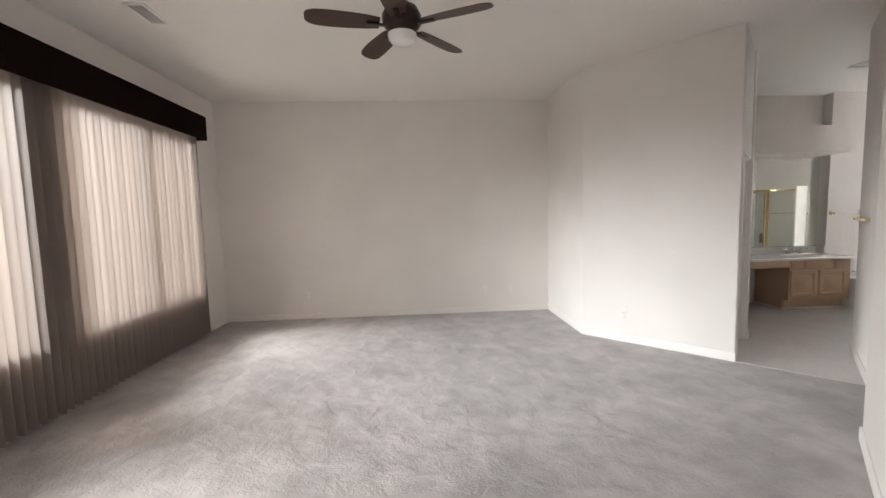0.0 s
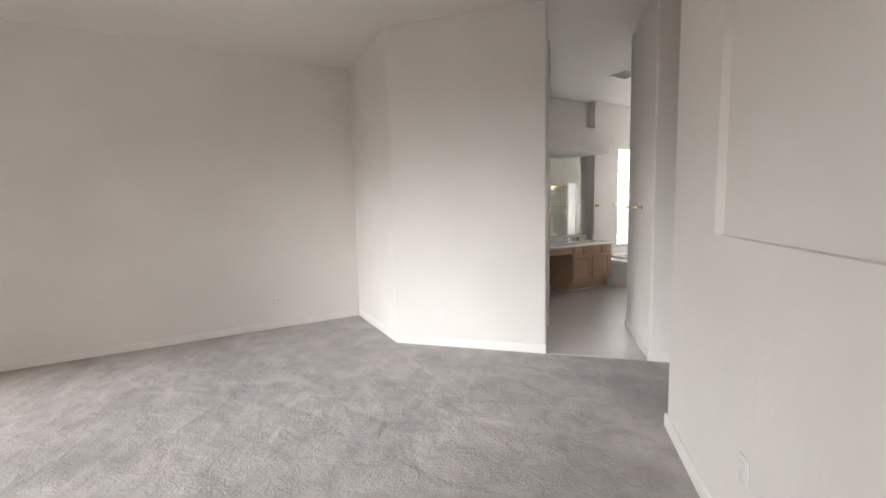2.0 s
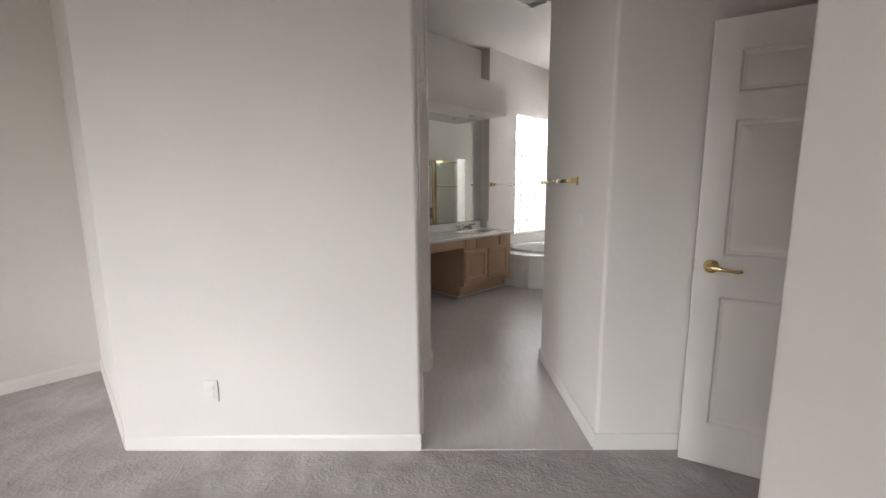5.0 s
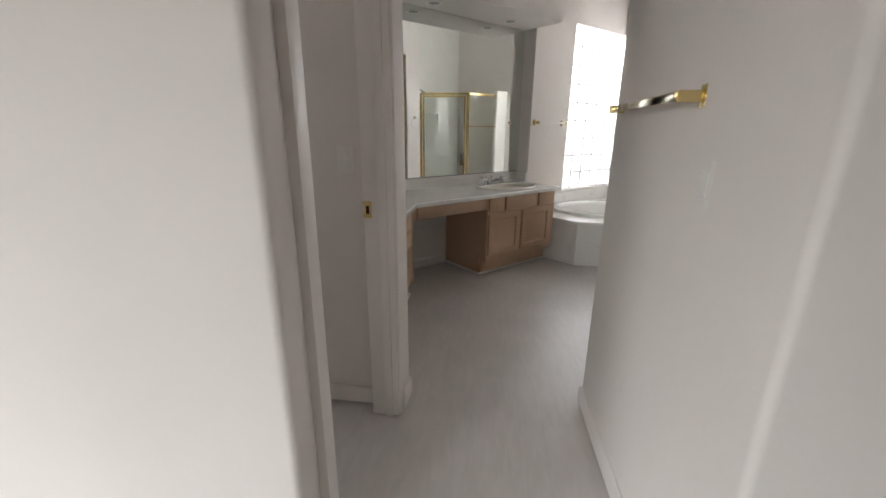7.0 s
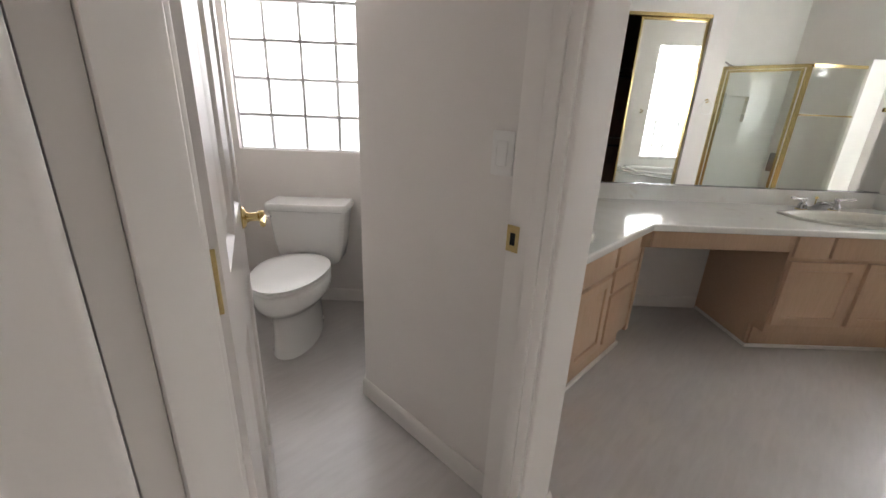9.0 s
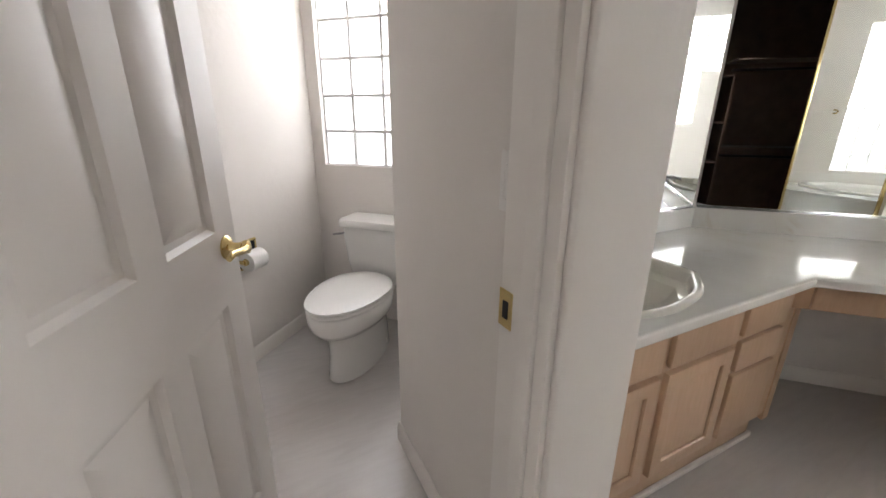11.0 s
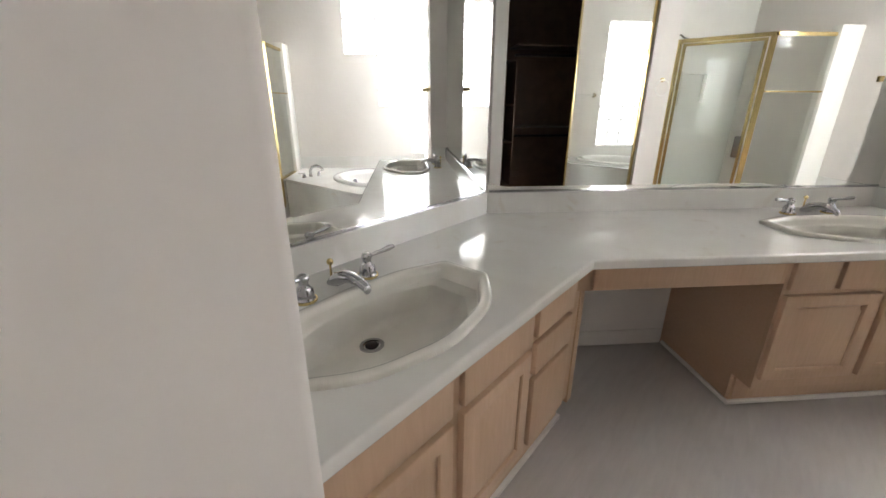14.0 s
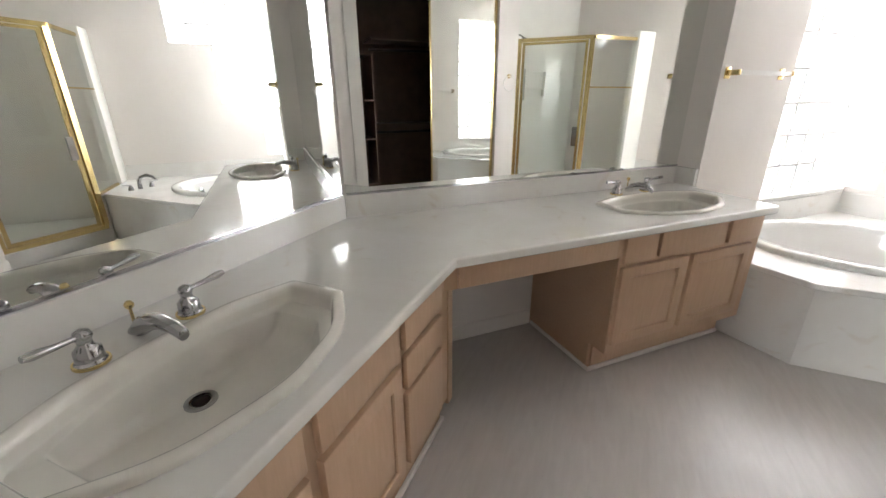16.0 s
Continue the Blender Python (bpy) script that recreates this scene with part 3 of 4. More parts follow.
FANC = (-0.94, 3.77)
fan = thing("ceiling_fan", Matrix.Translation((*FANC, 0.08)) , "dark bronze ceiling fan with five walnut blades and white bowl light", "ceiling fan")
part("canopy", lathe([(0.02, 3.03), (0.05, 3.05), (0.07, 3.09), (0.072, H - 0.081)], 24), BRONZE, fan)
part("downrod", lathe([(0.013, 2.76), (0.013, 3.04)], 12), BRONZE, fan)
part("motor_housing", lathe([(0.03, 2.89), (0.06, 2.86), (0.11, 2.83), (0.135, 2.78), (0.13, 2.73), (0.10, 2.69), (0.085, 2.66)], 32), BRONZE, fan)
part("light_bowl", lathe([(0.098, 2.665), (0.094, 2.635), (0.075, 2.61), (0.04, 2.598), (0.004, 2.594)], 32), OPAL, fan, "white opal glass bowl")
for k in range(5):
    rot = Matrix.Rotation(radians(20 + 72 * k), 4, "Z")
    bm = bmesh.new()
    sec = [(0.15, 0.05), (0.22, 0.062), (0.35, 0.072), (0.48, 0.076), (0.57, 0.070), (0.61, 0.055), (0.63, 0.028)]
    rings = []
    for r, hw in sec:
        tilt = math.tan(radians(12))
        rings.append([(r, -hw, 2.725 - hw * tilt), (r, hw, 2.725 + hw * tilt), (r, hw, 2.731 + hw * tilt), (r, -hw, 2.731 - hw * tilt)])
    loft(rings, bm)
    bd = part("blade", bm, DARKWOOD, fan, "walnut stained fan blade", smooth=30, m=rot)
    part("blade_iron", boxes((0.08, -0.02, 2.712, 0.24, 0.02, 2.72), bevel=0.003), BRONZE, bd)


def ceiling_vent(m, w, h, label):
    ob = thing("ceiling_vent", m, label, "vent")
    part("frame", boxes((-w / 2, -h / 2, -0.012, w / 2, -h / 2 + 0.025, 0), (-w / 2, h / 2 - 0.025, -0.012, w / 2, h / 2, 0), (-w / 2, -h / 2 + 0.025, -0.012, -w / 2 + 0.025, h / 2 - 0.025, 0), (w / 2 - 0.025, -h / 2 + 0.025, -0.012, w / 2, h / 2 - 0.025, 0)), WHITEPL, ob)
    part("backing", boxes((-w / 2 + 0.025, -h / 2 + 0.025, -0.002, w / 2 - 0.025, h / 2 - 0.025, 0)), VENTIN, ob)
    n = int((h - 0.05) / 0.018)
    for i in range(n):
        yy = -h / 2 + 0.034 + i * 0.018
        part("slat", boxes((-w / 2 + 0.026, -0.006, -0.001, w / 2 - 0.026, 0.006, 0.0008)), WHITEPL, ob, m=Matrix.Translation((0, yy, -0.007)) @ Matrix.Rotation(radians(35), 4, "X"))
    return ob


ceiling_vent(qm(-6.45, -2.45, H - 0.0005), 0.16, 0.34, "white slatted air vent in the bedroom ceiling")
ceiling_vent(qm(1.25, -1.30, H - 0.0005), 0.34, 0.24, "white slatted air vent in the bathroom ceiling")


def wall_plate(name, m, label, category, slots):
    """A plate in the local xz plane, facing -y."""
    ob = thing(name, m, label, category)
    part("plate", boxes((-0.036, -0.006, -0.058, 0.036, 0, 0.058), bevel=0.003), WHITEPL, ob)
    if slots == "rocker":
        part("rocker", boxes((-0.017, -0.010, -0.033, 0.017, -0.0062, 0.033), bevel=0.003), WHITEPL, ob)
    elif slots == "outlet":
        for z in (-0.022, 0.022):
            part("socket", boxes((-0.016, -0.0085, z - 0.014, 0.016, -0.0062, z + 0.014), bevel=0.002), WHITEPL, ob)
    else:
        part("jack", lathe([(0.005, 0), (0.005, 0.008)], 10), BLACK, ob, m=Matrix.Translation((0, -0.006, 0)) @ Matrix.Rotation(radians(90), 4, "X"))
    return ob


wall_plate("power_outlet", qm(-2.91, BACKY, 0.35), "white power outlet low on the bedroom wall", "outlet", "outlet")
wall_plate("cable_jack", qm(-3.32, BACKY, 0.35), "white cable jack plate low on the bedroom wall", "outlet", "jack")
wall_plate("power_outlet", qm(-6.02, BACKY, 0.35), "white power outlet low on the bedroom wall", "outlet", "outlet")
wall_plate("power_outlet", Matrix.Translation((RIGHTX, 4.39, 0.41)) @ Matrix.Rotation(radians(-90), 4, "Z"), "white power outlet low on the niche wall", "outlet", "outlet")
wall_plate("power_outlet", Matrix.Translation((-0.363, YC - 0.003, 0.33)), "white power outlet low on the angled wall", "outlet", "outlet")
wall_plate("light_switch", Matrix.Translation((TOWX, 6.935, 1.178)) @ Matrix.Rotation(radians(-90), 4, "Z"), "white rocker light switch below the towel bar", "switch", "rocker")
wall_plate("light_switch", Matrix.Translation((0.487, 7.553, 1.177)), "white rocker light switch in the toilet room", "switch", "rocker")


# ---- towel bars and ring ----
def towel_bar(m, length, label, bar_mat):
    """A flat bar along local x, standing off the wall in -y."""
    ob = thing("towel_bar", m, label, "towel bar")
    for x in (0.0, length):
        bm = boxes((x - 0.022, -0.008, -0.03, x + 0.022, 0, 0.03), bevel=0.004)
        box(bm, x - 0.011, -0.07, -0.014, x + 0.011, -0.008, 0.014, bevel=0.003)
        part("post", bm, BRASS, ob, "polished brass post")
    part("bar", boxes((0.011, -0.066, -0.012, length - 0.011, -0.056, 0.012), bevel=0.002), bar_mat, ob)
    return ob


towel_bar(Matrix.Translation((TOWX, 7.61, 1.378)) @ Matrix.Rotation(radians(-90), 4, "Z"), 0.59, "polished brass towel bar on the hall wall", PALEBRASS)
towel_bar(qm(2.085, BARY, 1.395), 0.47, "pale towel bar with brass posts beside the tub window", WHITEPL)
tr = thing("towel_ring", qm(2.22, CLY, 1.50, 180), "white and brass towel ring beside the shower", "towel ring")
part("mount", lathe([(0.022, 0), (0.022, 0.008), (0.012, 0.02), (0.012, 0.035)], 16), BRASS, tr, m=Matrix.Rotation(radians(90), 4, "X"))
pts = [(0.075 * math.sin(2 * math.pi * i / 28), -0.032, -0.075 + 0.075 * math.cos(2 * math.pi * i / 28)) for i in range(29)]
part("ring", tube(pts, 0.006, 8), WHITEPL, tr)

# ---- toilet room ----
toilet = thing("toilet", qm(-1.635, WCY - 0.012, 0) @ Matrix.Diagonal((1.04, 1.04, 1.05, 1)), "white porcelain two-piece toilet with its lid closed", "toilet")


def oval(rx, ry0, ry1, cy, z, n=28):
    """Closed egg outline: half axes rx across, ry0 to the front, ry1 to the back."""
    return [(rx * math.cos(t), cy + (ry1 if math.sin(t) > 0 else ry0) * math.sin(t), z) for t in (2 * math.pi * k / n for k in range(n))]


part("foot", loft([oval(0.112, 0.225, 0.30, -0.46, 0.0), oval(0.108, 0.22, 0.30, -0.46, 0.02), oval(0.104, 0.212, 0.29, -0.455, 0.12), oval(0.106, 0.215, 0.27, -0.455, 0.20), oval(0.118, 0.235, 0.25, -0.455, 0.235), oval(0.158, 0.282, 0.24, -0.455, 0.265)]), PORC, toilet, smooth=60)
part("bowl", loft([oval(0.158, 0.282, 0.24, -0.455, 0.265), oval(0.177, 0.304, 0.24, -0.455, 0.295), oval(0.185, 0.315, 0.24, -0.455, 0.33), oval(0.186, 0.316, 0.24, -0.455, 0.366), oval(0.176, 0.305, 0.23, -0.455, 0.378)]), PORC, toilet, smooth=60)
part("seat", loft([oval(0.180, 0.312, 0.215, -0.455, 0.381), oval(0.188, 0.320, 0.22, -0.455, 0.385), oval(0.188, 0.320, 0.22, -0.455, 0.395), oval(0.182, 0.315, 0.215, -0.455, 0.399)]), PORC, toilet, smooth=60)
part("lid", loft([oval(0.182, 0.315, 0.215, -0.455, 0.403), oval(0.190, 0.323, 0.22, -0.455, 0.407), oval(0.189, 0.322, 0.22, -0.455, 0.414), oval(0.165, 0.29, 0.195, -0.455, 0.423), oval(0.10, 0.18, 0.13, -0.455, 0.427)]), PORC, toilet, smooth=60)


def rrect(hx, y0, y1, z, r=0.03):
    p = rounded([(-hx, y0), (hx, y0), (hx, y1), (-hx, y1)], {0: r, 1: r, 2: 0.008, 3: 0.008}, 4)
    return [(x, y, z) for x, y in p]


part("tank", loft([rrect(0.165, -0.185, -0.02, 0.33), rrect(0.175, -0.195, -0.015, 0.345), rrect(0.20, -0.20, -0.012, 0.45), rrect(0.218, -0.205, -0.01, 0.645)]), PORC, toilet, smooth=50)
part("tank_lid", loft([rrect(0.222, -0.208, -0.006, 0.647), rrect(0.232, -0.222, -0.004, 0.652), rrect(0.232, -0.222, -0.004, 0.678), rrect(0.226, -0.214, -0.006, 0.690)]), PORC, toilet, smooth=50)
part("flush_lever", tube([(-0.20, -0.205, 0.615), (-0.20, -0.222, 0.615), (-0.225, -0.228, 0.612), (-0.255, -0.226, 0.606)], 0.006, 8), CHROME, toilet)
part("collar", boxes((-0.10, -0.19, 0.30, 0.10, -0.05, 0.335), bevel=0.01), PORC, toilet)
for x in (-0.085, 0.085):
    part("bolt_cap", lathe([(0.014, 0.0), (0.013, 0.012), (0.006, 0.02)], 12), PORC, toilet, m=Matrix.Translation((x, -0.30, 0.03)))
tp = thing("toilet_paper_holder", qm(WCX0, -0.71, 0.612, 90), "recessed brass toilet paper holder with a white roll", "paper holder")
part("frame", boxes((-0.08, -0.006, -0.075, 0.08, 0, -0.062), (-0.08, -0.006, 0.062, 0.08, 0, 0.075), (-0.08, -0.006, -0.062, -0.067, 0, 0.062), (0.067, -0.006, -0.062, 0.08, 0, 0.062), bevel=0.002), BRASS, tp)
# nothing is cut into the wall: a black sheet paints the recess's shade
part("recess_shade", boxes((-0.067, -0.002, -0.062, 0.067, -0.0008, 0.062)), BLACK, tp, "flat black sheet standing for the recess's shade behind the roll")
side = Matrix.Rotation(radians(90), 4, "Y")
for x in (-0.0625, 0.0625):
    part("post", boxes((x - 0.0035, -0.05, -0.03, x + 0.0035, -0.002, -0.01), bevel=0.002), BRASS, tp)
bm = bmesh.new()
ring = [(0.02, -0.052), (0.05, -0.052), (0.052, -0.05), (0.052, 0.05), (0.05, 0.052), (0.02, 0.052)]
rl = lathe(ring, 28, bm, close=False)
part("paper_roll", bm, PAPER, tp, "white paper roll", m=Matrix.Translation((0, -0.052, -0.02)) @ side)
part("roller", lathe([(0.017, -0.06), (0.017, 0.06)], 16), BRASS, tp, m=Matrix.Translation((0, -0.05, -0.02)) @ side)


# ---- vanities ----
def front_panel(bm, x0, x1, z0, z1, y, t=0.02):
    """A slab drawer front with a rounded edge; it faces -y."""
    box(bm, x0, y - t, z0, x1, y, z1, bevel=0.006)
    return bm


def cabinet_door(ob, x0, x1, z0, z1, y, arch=False):
    """A framed door with a raised centre panel; it faces -y."""
    t, fr = 0.020, 0.052
    e = 0.005
    def rg(i, yy):
        return [(x0 + i, yy, z0 + i), (x1 - i, yy, z0 + i), (x1 - i, yy, z1 - i), (x0 + i, yy, z1 - i)]
    bm = loft([rg(fr + 0.004, y), rg(0, y), rg(0, y - t + e), rg(e * 0.3, y - t + e * 0.3), rg(e, y - t), rg(fr - 0.004, y - t), rg(fr, y - t + 0.004), rg(fr, y - 0.004)], caps=False)
    d = part("door", bm, OAK, ob, "bleached oak framed door", smooth=30)
    vs = []
    bm = bmesh.new()
    a, b, c, e = x0 + fr, x1 - fr, z0 + fr, z1 - fr
    for i, dep in ((0.0, 0.011), (0.01, 0.011), (0.03, 0.016)):
        n = 10
        top = [(b - i - (b - a - 2 * i) * k / n, y - dep, e - i - (0.025 * (abs(2 * k / n - 1) ** 2) if arch else 0)) for k in range(n + 1)]
        vs.append([bm.verts.new(p) for p in [(a + i, y - dep, c + i), (b - i, y - dep, c + i)] + top])
    for p, q in zip(vs, vs[1:]):
        for k in range(len(p)):
            bm.faces.new((p[k], p[(k + 1) % len(p)], q[(k + 1) % len(p)], q[k]))
    bm.faces.new(vs[-1])
    part("door_panel", bm, OAK, d, smooth=20)
    return d


# one vanity frame each: local x along the wall, y = 0 at the splash's face, the room at -y
LEFT = Matrix.Translation((XL, 8.128, 0)) @ Matrix.Rotation(radians(90), 4, "Z")   # x runs along world y
BODY, TOP, TOE = -0.565, 0.745, 0.15

lc = thing("vanity_cabinet", LEFT, "bleached oak vanity cabinet with two doors and three drawers", "cabinet", "vanity cabinets")
LEND = 0.745
part("face_frame", boxes((-0.44, BODY, TOE, LEND, BODY + 0.018, TOP)), OAK, lc)
part("side_panel", boxes((LEND - 0.018, BODY + 0.018, TOE, LEND, 0.018, TOP)), OAK, lc)
part("bottom_panel", boxes((-0.44, BODY + 0.018, TOE, LEND - 0.018, 0.018, TOE + 0.015)), OAK, lc)
part("toe_kick", boxes((-0.44, -0.525, 0.0, 0.76, -0.51, TOE)), OAK, lc)
part("toe_trim", boxes((-0.44, -0.540, 0.0, 0.772, -0.5255, 0.024), (0.7605, -0.5255, 0.0, 0.772, -0.05, 0.024), bevel=0.003), TRIM, lc, "white floor trim strip")
for x0, x1 in ((-0.37, -0.018), (0.022, 0.358)):
    part("false_drawer", front_panel(bmesh.new(), x0, x1, 0.592, 0.712, BODY), OAK, lc)
    cabinet_door(lc, x0, x1, 0.178, 0.572, BODY)
for z0, z1 in ((0.602, 0.712), (0.466, 0.582), (0.178, 0.450)):
    part("drawer", front_panel(bmesh.new(), 0.390, 0.655, z0, z1, BODY), OAK, lc)
part("corner_post", boxes((LEND + 0.0005, BODY - 0.005, TOE - 0.03, 0.785, BODY + 0.035, TOP)), OAK, lc)

S0, S1 = 1.032, 1.965
BF = -0.572
mc = thing("vanity_cabinet", Q, "bleached oak vanity cabinet with two arched doors below drawers", "cabinet", "vanity cabinets")
part("face_frame", boxes((S0, BF, TOE, S1, BF + 0.018, TOP)), OAK, mc)
part("side_panel", prism([(0.018, 0.0), (-0.47, 0.0), (-0.47, TOE), (BF + 0.018, TOE), (BF + 0.018, TOP), (0.018, TOP)], 0, 0.018), OAK, mc, m=Matrix(((0, 0, 1, S0), (1, 0, 0, 0), (0, 1, 0, 0), (0, 0, 0, 1))))
part("side_panel", boxes((S1 - 0.018, BF + 0.018, TOE, S1, 0.018, TOP)), OAK, mc)
part("bottom_panel", boxes((S0 + 0.018, BF + 0.018, TOE, S1 - 0.018, 0.018, TOE + 0.015)), OAK, mc)
part("toe_kick", boxes((S0 + 0.018, -0.483, 0.0, S1, -0.47, TOE)), OAK, mc)
part("toe_trim", boxes((S0 - 0.010, -0.496, 0.0, S1, -0.4835, 0.022), (S0 - 0.010, -0.4835, 0.0, S0 - 0.0005, 0.0, 0.022), bevel=0.003), TRIM, mc, "white floor trim strip")
for x0, x1 in ((S0 + 0.012, S0 + 0.192), (S0 + 0.215, S0 + 0.635), (S0 + 0.670, S1 - 0.03)):
    part("drawer", front_panel(bmesh.new(), x0, x1, 0.610, 0.737, BF), OAK, mc)
for x0, x1 in ((S0 + 0.012, S0 + 0.41), (S0 + 0.445, S1 - 0.07)):
    cabinet_door(mc, x0, x1, 0.205, 0.588, BF, arch=True)
kd = thing("knee_drawer", Q, "bleached oak drawer under the counter between cabinets", "drawer")
part("rail", boxes((0.215, BF, 0.635, S0 - 0.001, BF + 0.018, TOP)), OAK, kd)
part("drawer_front", front_panel(bmesh.new(), 0.275, S0 - 0.035, 0.642, 0.737, BF), OAK, kd)


def sink_outline(grow, back=0.0):
    """Long six-sided basin outline round (0, 0); x along the wall, -y to the room."""
    p = [(-0.30, 0.105), (-0.16, 0.158), (0.0, 0.170), (0.16, 0.158), (0.30, 0.105), (0.298, -0.045), (0.18, -0.145), (0.0, -0.185), (-0.18, -0.145), (-0.298, -0.045)]
    p = rounded(p, {i: (0.02 if i in (0, 4, 5, 9) else 0.25) for i in range(10)}, 4)
    return [(x * grow[0], y * grow[1]) for x, y in p]


def sink(m, label):
    ob = thing("sink", m, label, "sink", "bathroom sinks")
    zs = [((1.0, 1.0), 0.0005), ((0.997, 0.996), 0.009), ((0.985, 0.978), 0.014), ((0.935, 0.90), 0.015), ((0.912, 0.862), 0.012), ((0.90, 0.842), 0.004), ((0.89, 0.83), -0.004)]
    part("rim", loft([[(x, y, z) for x, y in sink_outline(g)] for g, z in zs], caps=False), BISCUIT, ob, smooth=60)
    inner = [((0.89, 0.83), -0.004, 0), ((0.875, 0.82), -0.024, 0.0), ((0.865, 0.81), -0.029, 0.0), ((0.735, 0.795), -0.033, 0.002), ((0.72, 0.785), -0.037, 0.003), ((0.69, 0.74), -0.075, 0.012), ((0.63, 0.66), -0.102, 0.026), ((0.46, 0.46), -0.119, 0.054), ((0.28, 0.27), -0.126, 0.074), ((0.075, 0.125), -0.130, 0.082)]
    part("basin", loft([[(x, y + d, z) for x, y in sink_outline(g)] for g, z, d in inner], caps=False), BISCUIT, ob, smooth=50)
    at = Matrix.Translation((0, 0.082, 0))
    dr = part("drain", lathe([(0.030, -0.1295), (0.0295, -0.126), (0.021, -0.126), (0.020, -0.131)], 20, close=False), CHROME, ob, "chrome drain ring", m=at)
    part("stopper", lathe([(0.001, -0.130), (0.016, -0.130), (0.017, -0.127), (0.013, -0.1245), (0.001, -0.1240)], 16, close=False), BRONZE, dr)
    return ob


def faucet(m, label):
    """Spout at (0, 0) pointing to -y, with a lever handle on either side."""
    ob = thing("faucet", m, label, "faucet", "bathroom faucets")
    for s in (-1, 1):
        x = s * 0.095
        h = part("handle_base", lathe([(0.028, 0.0), (0.028, 0.005), (0.023, 0.009), (0.022, 0.014), (0.021, 0.030), (0.016, 0.036), (0.011, 0.042), (0.012, 0.050), (0.015, 0.058), (0.012, 0.066), (0.004, 0.070)], 28), CHROME, ob, smooth=60, m=Matrix.Translation((x, 0.0, 0.0)))
        part("brass_ring", lathe([(0.0285, 0.001), (0.0292, 0.004), (0.0285, 0.007), (0.023, 0.0075)], 28), BRASS, h, "brass base ring", smooth=60)
        part("lever", tube([(0, 0, 0.057), (s * 0.02, -0.004, 0.060), (s * 0.045, -0.008, 0.062), (s * 0.07, -0.012, 0.066), (s * 0.085, -0.014, 0.068)], 0.006, 10, radii=[0.006, 0.005, 0.006, 0.009, 0.006]), CHROME, h, "chrome lever", smooth=60)
    rings = []
    for yy, z, hw, hh in ((0.025, 0.012, 0.018, 0.012), (0.0, 0.026, 0.023, 0.022), (-0.03, 0.040, 0.019, 0.018), (-0.06, 0.046, 0.016, 0.014), (-0.09, 0.042, 0.014, 0.011), (-0.115, 0.033, 0.012, 0.010), (-0.118, 0.028, 0.010, 0.008)):
        rings.append([(hw * math.cos(t), yy, max(0.001, z + hh * math.sin(t))) for t in (2 * math.pi * k / 14 for k in range(14))])
    part("spout", loft(rings), CHROME, ob, "chrome spout", smooth=60)
    part("lift_rod", lathe([(0.003, 0.0), (0.003, 0.055), (0.008, 0.060), (0.009, 0.066), (0.005, 0.072)], 12), BRASS, ob, "brass lift rod", m=Matrix.Translation((0, 0.028, 0)))
    return ob


CT = 0.776
# one continuous counter with real sink holes
cin = (0.527, 8.826)
outline = [(XL, 7.67), (0.527, 7.67), cin, q2(1.980, -0.617), q2(1.990, BARY - 0.002), q2(RETX - 0.002, BARY - 0.002), q2(RETX - 0.002, 0.0), q2(0.0, 0.0)]
GROW = Matrix.Diagonal((1.155, 1.12, 1.0, 1.0))
SINKS = (LEFT @ Matrix.Translation((0.0, -0.373, CT)) @ GROW, qm(1.515, -0.365, CT) @ GROW)


def counter_mesh():
    cu = bpy.data.curves.new("counter_outline", "CURVE")
    cu.dimensions, cu.fill_mode = "2D", "BOTH"
    cu.extrude, cu.bevel_depth, cu.bevel_resolution = 0.010, 0.009, 3
    def poly(pts):
        sp = cu.splines.new("POLY")
        sp.points.add(len(pts) - 1)
        for p, c in zip(sp.points, pts):
            p.co = (c[0], c[1], 0, 1)
        sp.use_cyclic_u = True
    poly(rounded(outline, {3: 0.03}, 5))
    for m in SINKS:
        poly([tuple((m @ Vector((x * 0.93, y * 0.90, 0))).xy) for x, y in sink_outline((1, 1))])
    tmp = bpy.data.objects.new("tmp", cu)
    scene.collection.objects.link(tmp)
    me = bpy.data.meshes.new_from_object(tmp.evaluated_get(bpy.context.evaluated_depsgraph_get()))
    bpy.data.objects.remove(tmp)
    bm = bmesh.new()
    bm.from_mesh(me)
    bmesh.ops.translate(bm, verts=bm.verts[:], vec=(0, 0, CT - 0.019))
    return bm


co = thing("vanity_counter", IDENT, "cream cultured marble counter with backsplash, bent round the corner", "counter")
part("worktop", counter_mesh(), MARBLE, co, smooth=40)
part("backsplash", prism([(XL - 0.019, 7.67), (XL, 7.67), (XL, 9.087), (XL - 0.019, 9.095)], CT + 0.0005, 0.876), MARBLE, co)
part("backsplash", prism([q2(0.0, 0.0), q2(RETX - 0.002, 0.0), q2(RETX - 0.002, 0.019), q2(0.0, 0.019)], CT + 0.0005, 0.876), MARBLE, co)
part("side_splash", prism([q2(RETX - 0.021, -0.001), q2(RETX - 0.002, -0.001), q2(RETX - 0.002, BARY + 0.004), q2(RETX - 0.021, BARY + 0.004)], CT + 0.0005, 0.876), MARBLE, co)
sink(SINKS[0], "cream porcelain drop-in basin with a stained drain")
sink(SINKS[1], "cream porcelain drop-in basin near the bathtub")
faucet(LEFT @ Matrix.Translation((0.007, -0.140, CT)) @ Matrix.Scale(1.12, 4), "chrome two-handle faucet with worn brass base rings")
faucet(qm(1.545, -0.115, CT) @ Matrix.Scale(1.12, 4), "chrome two-handle faucet with brass lift rod")

